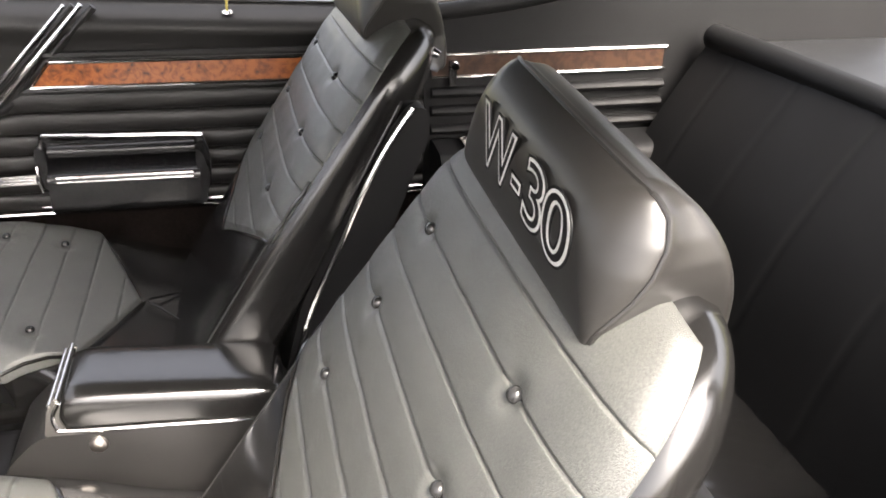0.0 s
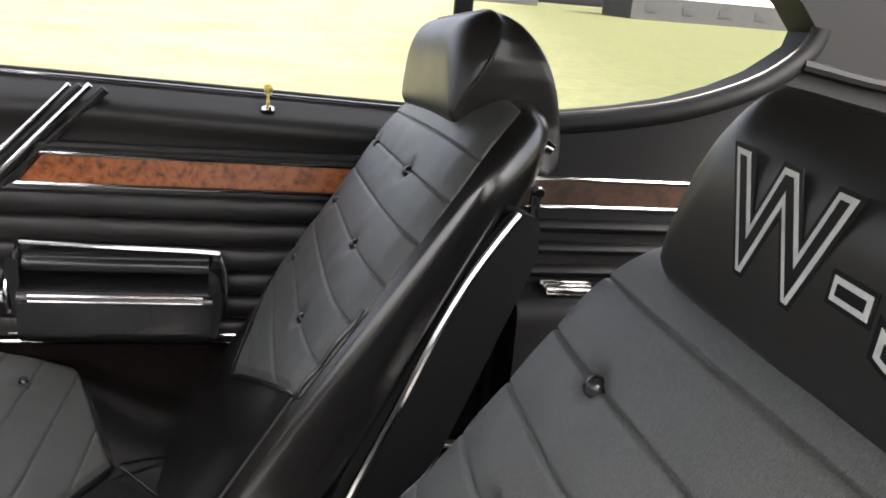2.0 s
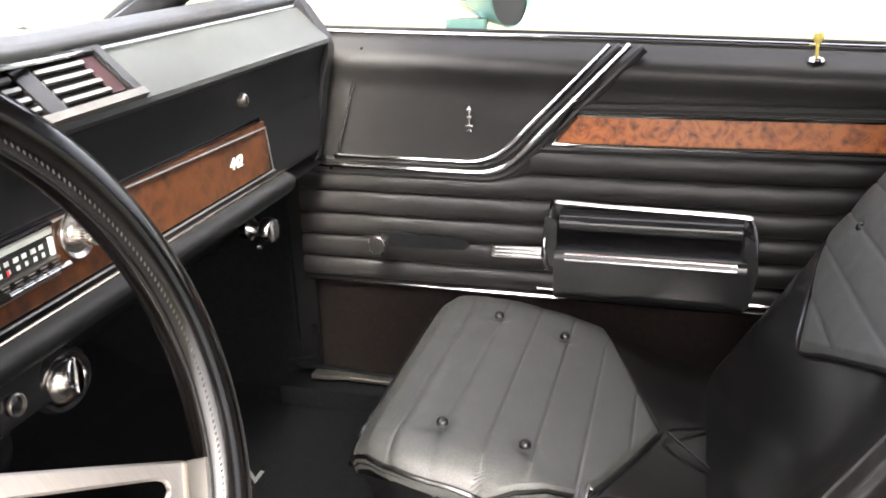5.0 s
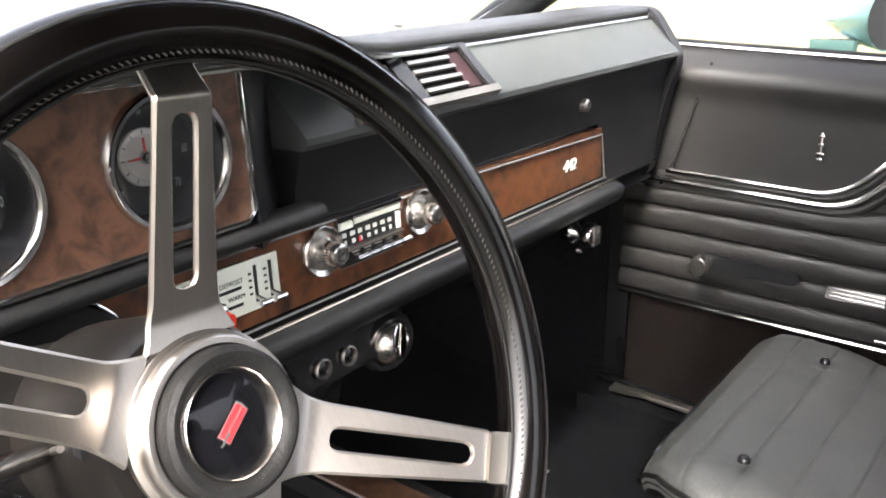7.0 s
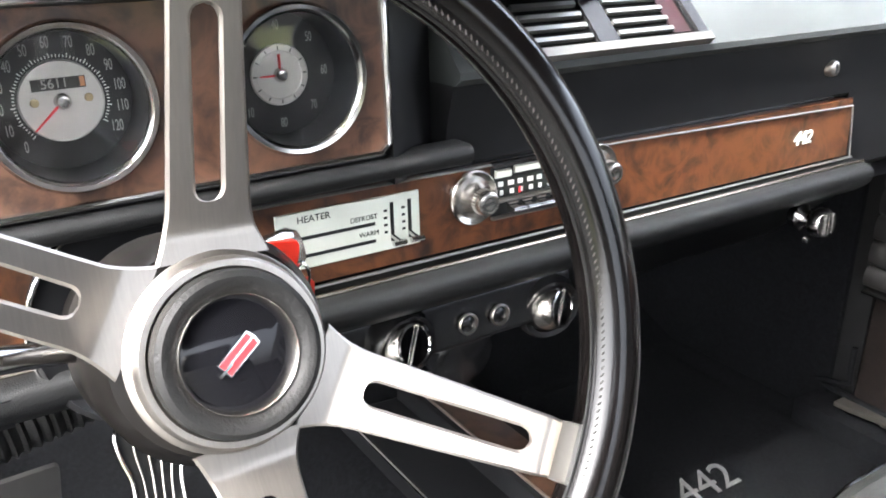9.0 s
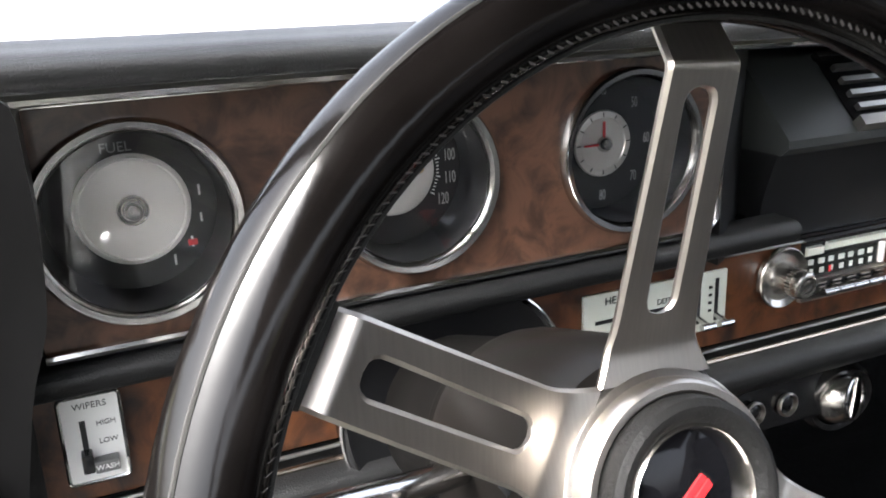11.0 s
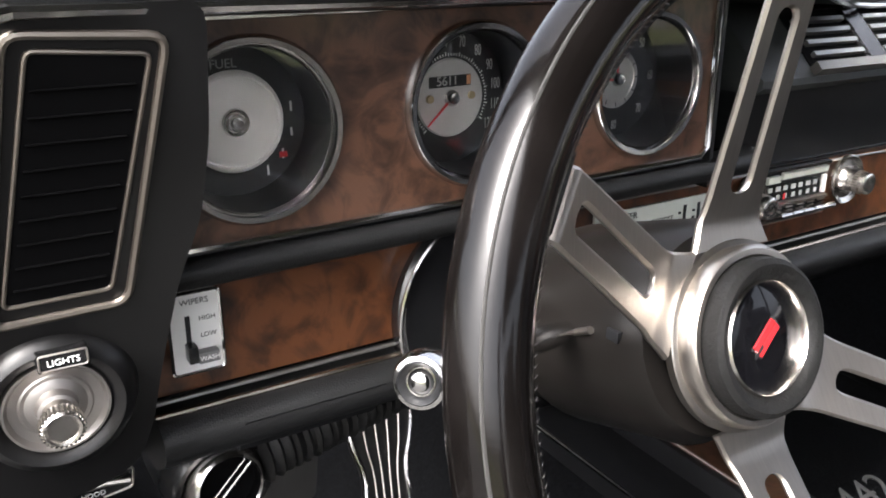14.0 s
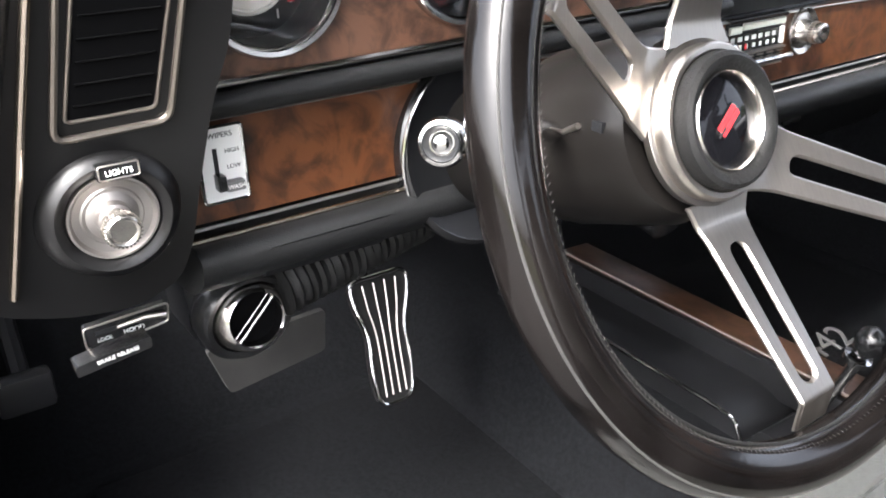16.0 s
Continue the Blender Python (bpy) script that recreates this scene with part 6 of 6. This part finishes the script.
part("under_panel", prism([(-0.50, 0.60), (-0.33, 0.74), (-0.262, 0.77), (-0.30, 0.80), (-0.6, 0.80)], "y", 0.07, 0.705), SATIN_BLACK, dash)
part("flasher_tag", box(-0.288, -0.284, 0.13, 0.165, 0.742, 0.772, 0.002), PLASTIC, dash)

# ---- steering column and wheel ----
TILT_W = radians(19)
WN = Vector((math.cos(TILT_W), 0, math.sin(TILT_W)))
WU = Vector((-math.sin(TILT_W), 0, math.cos(TILT_W)))
WR = Vector((0, 1, 0))
HUB = Vector((0.008, -0.367, 0.893))              # the emblem's middle
WC = HUB + WN * 0.050                              # middle of the rim's plane


def wheel(a, b, h=0.0):
    """A point of the wheel: a across, b up, h towards the driver from the rim's plane."""
    return WC + WR * a + WU * b + WN * h


RIM_H = -0.007                                    # the rim's plane lies a little below the wheel's reference plane


col = thing("steering_column", "dark steering column with bright signal stalk", "steering column")
part("shroud", lathe([(0.030, -0.265), (0.047, -0.255), (0.050, -0.18), (0.0515, -0.178), (0.0525, -0.175), (0.054, -0.085), (0.052, -0.078), (0.02, -0.070)], 40, WC, WN), mat("column_paint", (0.004, 0.0037, 0.0035), 0.5, 0.0, var=0.2, var_scale=12, rough_var=0.08, spec=0.09), col)
part("shroud_step", lathe([(0.053, -0.165), (0.0555, -0.163), (0.0565, -0.155), (0.0565, -0.085), (0.050, -0.072), (0.04, -0.070)], 40, WC, WN), mat("shroud_paint", (0.0065, 0.0058, 0.0053), 0.30, 0.0, var=0.2, var_scale=10, rough_var=0.08, spec=0.16), col)
st_ = smooth_line([wheel(-0.050, 0.008, -0.125), wheel(-0.09, 0.016, -0.092), wheel(-0.13, 0.021, -0.072), wheel(-0.166, 0.022, -0.058)], 5)
sk = part("signal_stalk", tube(st_, [0.0058 + 0.002 * i / len(st_) for i in range(len(st_))], 12), CHROME, col, "chrome turn signal stalk")
SE = wheel(-0.172, 0.0220, -0.056)
part("stalk_knob", lathe([(0.0070, -0.014), (0.0098, -0.009), (0.0112, -0.003), (0.0112, 0.002), (0.0100, 0.0055), (0.0085, 0.0060), (0.0072, 0.0035), (0.0052, 0.0022), (0.0048, 0.0042), (0.0030, 0.0058), (0, 0.0062)], 32, SE, (0.66, -0.72, 0.2)), CHROME, sk, "dished chrome end knob")
part("knob_ring", lathe([(0.0086, 0.0058), (0.0080, 0.0066), (0.0066, 0.0050), (0.0058, 0.0030)], 28, SE, (0.66, -0.72, 0.2)), DIAL_BLACK, sk)
lk = part("selector_slot", box(-0.004, 0.004, -0.006, 0.006, -0.003, 0.003, 0.0008), DIAL_BLACK, col)
lk.matrix_basis = Matrix.Translation(wheel(-0.050, 0.010, -0.085))
part("hazard_tab", tube([wheel(-0.054, 0.008, -0.12), wheel(-0.057, 0.012, -0.098)], 0.002, 8), STEEL, col)
part("ignition_lock", lathe([(0.011, 0), (0.012, 0.012), (0.009, 0.017), (0, 0.017)], 20, wheel(0.050, 0.034, -0.125), (0.5, 0.8, 0.3)), CHROME, col, "chrome ignition lock")
key = thing("key_ring", "two red-headed keys hanging from the ignition", "keys")
KP = Vector((-0.070, -0.316, 0.903))
part("key_head", prism(rounded([(-0.009, -0.008), (0.009, -0.008), (0.011, 0.006), (-0.007, 0.008)], 0.004), "x", -0.0022, 0.0022, 0.0008), RED_PLASTIC, key).matrix_basis = Matrix.Translation(KP + Vector((0.012, -0.002, 0.004)))
part("key_head", prism(rounded([(-0.005, -0.014), (0.006, -0.014), (0.007, 0.003), (-0.004, 0.005)], 0.003), "x", -0.002, 0.002, 0.0008), RED_PLASTIC, key).matrix_basis = Matrix.Translation(KP + Vector((0.010, 0.010, -0.018)))
part("ring", tube([KP + Vector((0.0125, 0.006 + 0.008 * math.cos(a), -0.012 + 0.010 * math.sin(a))) for a in [i * 0.524 for i in range(12)]], 0.0009, 6, closed=True), CHROME, key)

sw = thing("steering_wheel", "four-spoke brushed steel steering wheel with black wrapped rim", "steering wheel")
RW, RT = 0.1775, 0.0147
ringp = [wheel(RW * math.cos(a), RW * math.sin(a), RIM_H) for a in [2 * math.pi * i / 120 for i in range(120)]]
rim_ob = part("rim", tube(ringp, RT, 20, closed=True), RIM, sw, "worn black leather-wrapped rim")
vs, fs = [], []
for i in range(300):
    a = 2 * math.pi * i / 300
    r = RW - RT * 0.80
    for sgn in (1,):
        c = wheel(r * math.cos(a), r * math.sin(a), RIM_H + RT * 0.62)
        t = (WR * -math.sin(a) + WU * math.cos(a))
        o = (WR * math.cos(a) + WU * math.sin(a))
        d = t * 0.0011 + o * 0.0010
        e = (o * 0.6 + WN * 0.7) * 0.0005
        n = len(vs)
        vs += [c - d - e, c - d + e, c + d + e, c + d - e, c + WN * 0.0006]
        fs += [(n, n + 1, n + 4), (n + 1, n + 2, n + 4), (n + 2, n + 3, n + 4), (n + 3, n, n + 4)]
me = bpy.data.meshes.new("stitching")
me.from_pydata(vs, [], fs)
tagged(link("stitching", me, THREAD, rim_ob), kind="stuff")
part("outer_seam", tube([wheel((RW + RT * 0.66) * math.cos(a), (RW + RT * 0.66) * math.sin(a), RIM_H + RT * 0.75) for a in [2 * math.pi * i / 120 for i in range(120)]], 0.0007, 5, closed=True), THREAD, rim_ob,
     "fine stitched seam round the rim")
part("seam", tube([wheel((RW - RT * 0.98) * math.cos(a), (RW - RT * 0.98) * math.sin(a), RIM_H + RT * 0.25) for a in [2 * math.pi * i / 100 for i in range(100)]], 0.0009, 5, closed=True), RUBBER, rim_ob)


def spoke(angle):
    ca, sa = math.cos(radians(angle)), math.sin(radians(angle))

    def p(r, w, h):
        return wheel(r * ca - w * sa, r * sa + w * ca, h)
    R0, R1 = 0.042, 0.168
    rs_ = [R0, 0.046, 0.050, 0.0535, 0.0565, 0.062, 0.067, 0.068, 0.0695, 0.072, 0.077, 0.10, 0.12, 0.134, 0.139, 0.1415, 0.143, 0.144, 0.148, 0.1495, 0.151, 0.1525, 0.156, 0.160, 0.164, R1]
    hs_ = [-0.058 if r < 0.055 else (-0.058 + (r - 0.055) * 0.48 if r < 0.1505 else -0.0122 - (r - 0.1505) * 0.45) for r in rs_]
    bm = bmesh.new()
    rows = []
    for r, h in zip(rs_, hs_):
        flare = 0.006 * max(0.0, (0.066 - r) / 0.024) ** 1.7
        w = 0.0195 - 0.0055 * (r - 0.05) / 0.12 + flare
        d = min(r - 0.067, 0.144 - r)
        s_ = 0.0 if d <= 0 else 0.0058 * math.sqrt(max(0.0, 1 - (1 - min(1, d / 0.0058)) ** 2))
        rows.append((r, h, w, s_))
    T = 0.0028
    grid = []
    for r, h, w, s_ in rows:
        e = 0.0014
        cols = [(-w, -e), (-w + e, 0), (-max(s_ + e, 0.0005), 0), (-s_, -e if s_ else 0), (s_, -e if s_ else 0), (max(s_ + e, 0.0005), 0), (w - e, 0), (w, -e)]
        grid.append(([bm.verts.new(p(r, c, h + dz)) for c, dz in cols], [bm.verts.new(p(r, c, h - T)) for c, dz in cols]))
    for (a, a2), (b, b2), ra, rb in zip(grid, grid[1:], rows, rows[1:]):
        hole = ra[3] > 0 or rb[3] > 0
        for k in range(7):
            if k == 3 and hole:
                continue
            bm.faces.new((a[k], a[k + 1], b[k + 1], b[k]))
            bm.faces.new((a2[k], b2[k], b2[k + 1], a2[k + 1]))
        bm.faces.new((a[0], b[0], b2[0], a2[0]))
        bm.faces.new((a[7], a2[7], b2[7], b[7]))
        if hole:
            bm.faces.new((a[3], a2[3], b2[3], b[3]))
            bm.faces.new((a[4], b[4], b2[4], a2[4]))
    bmesh.ops.remove_doubles(bm, verts=bm.verts, dist=0.00005)
    sp = part("spoke", bm, STEEL, sw, "slotted brushed steel spoke", 35)
    if angle not in (149, -31):
        return
    tabs = []
    for r, h, w in ((0.1600, -0.010, 0.0145), (0.166, -0.008, 0.0155), (0.174, -0.007, 0.018), (0.180, -0.007, 0.021)):
        tabs.append([p(r, -w, h + 0.006), p(r, w, h + 0.006), p(r, w, h - 0.008), p(r, -w, h - 0.008)])
    # At -31 the tab's grey stands for the darker shading on the bent steel.
    part("end_tab", bevel(loft(tabs), 0.002, 2), RUBBER if angle == 149 else TRIM_GREY, sp, "dark end tab at the rim")


for ang in (-31, 87.5, 149, 271):
    spoke(ang)
part("hub_plate", lathe([(0.0, -0.066), (0.042, -0.066), (0.0455, -0.0630), (0.0460, -0.0582), (0.0450, -0.0574), (0.030, -0.0572)], 56, WC, WN), STEEL, sw)
hubp = part("hub", lathe([(0.0425, -0.0600), (0.0432, -0.0545), (0.0428, -0.0500), (0.0412, -0.0480), (0.0385, -0.0480), (0.0365, -0.0510)], 56, WC, WN), STEEL, sw, "brushed steel hub ring")
part("horn_pad", lathe([(0.0370, -0.0540), (0.0374, -0.0450), (0.0366, -0.0405), (0.0340, -0.0388), (0.0310, -0.0392), (0.0285, -0.0415), (0.0262, -0.0445)], 48, WC, WN), RUBBER, hubp, "grained black rubber horn ring")
part("chrome_ring", lathe([(0.0276, -0.0470), (0.0274, -0.0425), (0.0264, -0.0415), (0.0253, -0.0430), (0.0248, -0.0480)], 48, WC, WN), KNOB_STEEL, hubp)
part("cap_glass", lathe([(0.0252, -0.0475), (0.015, -0.0455), (0, -0.0450)], 40, WC, WN), mat("black_gloss", (0.004, 0.004, 0.005), 0.06, spec=0.25), hubp, "glossy black cap")

def on_cap(pts, h0, h1):
    bm = bmesh.new()
    lo = [bm.verts.new(wheel(a, b, h0)) for a, b in pts]
    hi = [bm.verts.new(wheel(a, b, h1)) for a, b in pts]
    bm.faces.new(hi)
    for i in range(len(pts)):
        j = (i + 1) % len(pts)
        bm.faces.new((lo[i], lo[j], hi[j], hi[i]))
    return bm


em_a = radians(38)


def em_pts(box_):
    return [(0.78 * (a * math.cos(em_a) - b * math.sin(em_a)), 0.78 * (a * math.sin(em_a) + b * math.cos(em_a))) for a, b in box_]


part("emblem_edge", on_cap(em_pts([(-0.0125, -0.0052), (0.0125, -0.0052), (0.0135, 0.0), (0.0125, 0.0052), (-0.0125, 0.0052)]), -0.046, -0.0442), CHROME, hubp)
part("emblem_red", on_cap(em_pts([(-0.0115, -0.0042), (0.0112, -0.0042), (0.0118, -0.0006), (-0.0115, -0.0006)]), -0.0445, -0.0436), RED, hubp, "red emblem panel")
part("emblem_red", on_cap(em_pts([(-0.0115, 0.0010), (0.0118, 0.0010), (0.0112, 0.0042), (-0.0115, 0.0042)]), -0.0445, -0.0436), RED, hubp)
part("emblem_bar", on_cap(em_pts([(-0.0165, -0.0008), (-0.0065, -0.0012), (-0.0055, 0.0012), (-0.0165, 0.0008)]), -0.0445, -0.0432), CHROME, hubp)

# ---- pedals ----
pd = thing("brake_pedal", "black ribbed pedal with bright metal edging", "pedal")
PC, PT = Vector((-0.47, -0.331, 0.535)), Vector((-0.35, 0.09, 0.94)).normalized()
PN = Vector((0.94, 0.0, 0.35)).normalized()
ped_shape = rounded([(-0.040, 0.072), (0.040, 0.072), (0.036, 0.040), (0.024, 0.008), (0.027, -0.040), (0.022, -0.082), (-0.022, -0.082), (-0.027, -0.040), (-0.024, 0.008), (-0.036, 0.040)], 0.016, 5)


def on_ped(a, b, h):
    return PC + Vector((0, 1, 0)) * a + PT * b + PN * h


bm = bmesh.new()
lo = [bm.verts.new(on_ped(a, b, -0.012)) for a, b in ped_shape]
hi = [bm.verts.new(on_ped(a, b, 0.0)) for a, b in ped_shape]
bm.faces.new(hi)
bm.faces.new(lo[::-1])
for i in range(len(lo)):
    j = (i + 1) % len(lo)
    bm.faces.new((lo[i], lo[j], hi[j], hi[i]))
part("rubber_pad", bm, RUBBER, pd)
part("edging", tube([on_ped(a, b, 0.001) for a, b in ped_shape], 0.0028, 8, closed=True), CHROME, pd, "bright metal edging")
for k in (-1.5, -0.5, 0.5, 1.5):
    part("rib", tube(smooth_line([on_ped(k * 0.0150, 0.065, 0.003), on_ped(k * 0.0130, 0.035, 0.003), on_ped(k * 0.0094, 0.0, 0.003), on_ped(k * 0.0092, -0.071, 0.003)], 4), 0.0011, 6), STEEL, pd)
part("arm", tube(smooth_line([on_ped(0, 0.02, -0.012), on_ped(0, 0.05, -0.04), (-0.60, -0.325, 0.78)], 5), 0.010, 8), SATIN_BLACK, pd)
pk2 = thing("parking_brake_pedal", "dark parking brake pedal beside the kick panel", "pedal")
part("pad", box(-0.445, -0.425, -0.725, -0.676, 0.592, 0.628, 0.006), SATIN_BLACK, pk2)
part("arm", tube([(-0.445, -0.70, 0.61), (-0.53, -0.70, 0.80)], 0.009, 8), SATIN_BLACK, pk2)
fb = thing("brake_bracket", "dull metal bracket below the dashboard", "bracket")
part("plate", prism(rounded([(-0.556, 0.612), (-0.424, 0.616), (-0.429, 0.568), (-0.538, 0.556)], 0.006), "x", -0.440, -0.432), mat("dull_metal", (0.012, 0.0115, 0.011), 0.6, 0.0, var=0.3, var_scale=40), fb)

# ---- the band's fittings sit back from the instrument panel ----
LOWER = (-0.018, 0.006, -0.013)
SET_BACK = {"wood_band": (-0.018, 0.012, -0.006), "band_chrome": (-0.018, 0.012, -0.006), "lower_roll": (-0.014, 0.010, -0.006),
            "heater_control": (-0.018, 0.013, -0.007), "radio": (-0.018, 0.007, -0.004), "knob_plate": (-0.0165, 0.007, -0.004),
            "wiper_control": (-0.011, 0.007, -0.006), "column_collar": (-0.015, 0.012, -0.004), "model_badge": (-0.018, 0.018, -0.008),
            "band_back": (-0.020, 0, 0), "end_pod": (-0.017, 0.002, -0.001), "side_vent": (-0.017, -0.001, 0.000), "edge_chrome": (-0.017, 0.002, -0.001),
            "jamb_roll": (-0.017, 0.004, -0.003), "light_switch": (-0.017, 0.004, -0.003), "round_vent": LOWER, "vent_box": LOWER,
            "vent_panel": LOWER, "gauge": (0, -0.009, 0.0048), "instrument_panel": (0, -0.009, 0.0050), "panel_sill": (0, 0, 0.002), "hood_side": (0, -0.010, 0), "air_hose": LOWER}
for ob in dash.children:
    kind_name = ob.name.split(".")[0]
    if kind_name in SET_BACK:
        ob.location = SET_BACK[kind_name]
    if kind_name in ("gauge", "instrument_panel", "panel_sill"):
        settle(ob, (-0.21, -0.39, 0.985), (0, 0, 0), (0.8, 0, 0))
# ---- the assemblies are seated in the body ----
for ob, centre, shift, turn, size in (
        (dash, (-0.222, -0.265, 0.915), (0.0091, 0.0067, 0.0017), (0.86, -1.86, -0.2), 0.990),
        (col, (0.029, -0.342, 0.918), (0.0078, -0.0010, 0.0177), (0.54, 0.33, -0.25), 1.032),
        (key, (0.029, -0.342, 0.918), (0.0078, -0.0010, 0.0177), (0.54, 0.33, -0.25), 1.032),
        (sw, (0.029, -0.342, 0.918), (0.0078, -0.0010, 0.0177), (0.54, 0.33, -0.25), 1.032),
        (pd, (-0.222, -0.265, 0.915), (0.0091, 0.0067, 0.0017), (0.86, -1.86, -0.2), 0.990),
        (fb, (-0.222, -0.265, 0.915), (0.0091, 0.0067, 0.0017), (0.86, -1.86, -0.2), 0.990),
        (door, (0.3, 0.713, 0.787), (0.0230, 0.004, 0.006), (-2.04, 0, -0.79), 0.997),
        (mir, (0.3, 0.713, 0.787), (0.0230, 0.004, 0.006), (-2.04, 0, -0.79), 0.997),
        (sill, (0.3, 0.713, 0.787), (0.0230, 0.004, 0.006), (-2.04, 0, -0.79), 0.997),
        (quarter_1, (1.1, 0.705, 0.853), (0.0086, 0.0037, 0.0026), (-1.07, 0, 0.33), 0.982),
        (rs, (1.1, 0.705, 0.853), (0.0086, 0.0037, 0.0026), (-1.07, 0, 0.33), 0.982),
        (passenger_seat, (0.46, 0.387, 0.76), (0.022, -0.001, 0.014), (-4.2, -1.4, 0.3), 0.997),
        (driver_seat, (0.65, -0.331, 0.911), (0.0245, 0.0160, 0.0515), (-0.6, 0.09, 0.4), 1.005),
        (con, (0.364, 0.055, 0.577), (0.0252, -0.0011, 0.0362), (-2.4, 0, 0), 0.993)):
    settle(ob, centre, shift, turn, size)
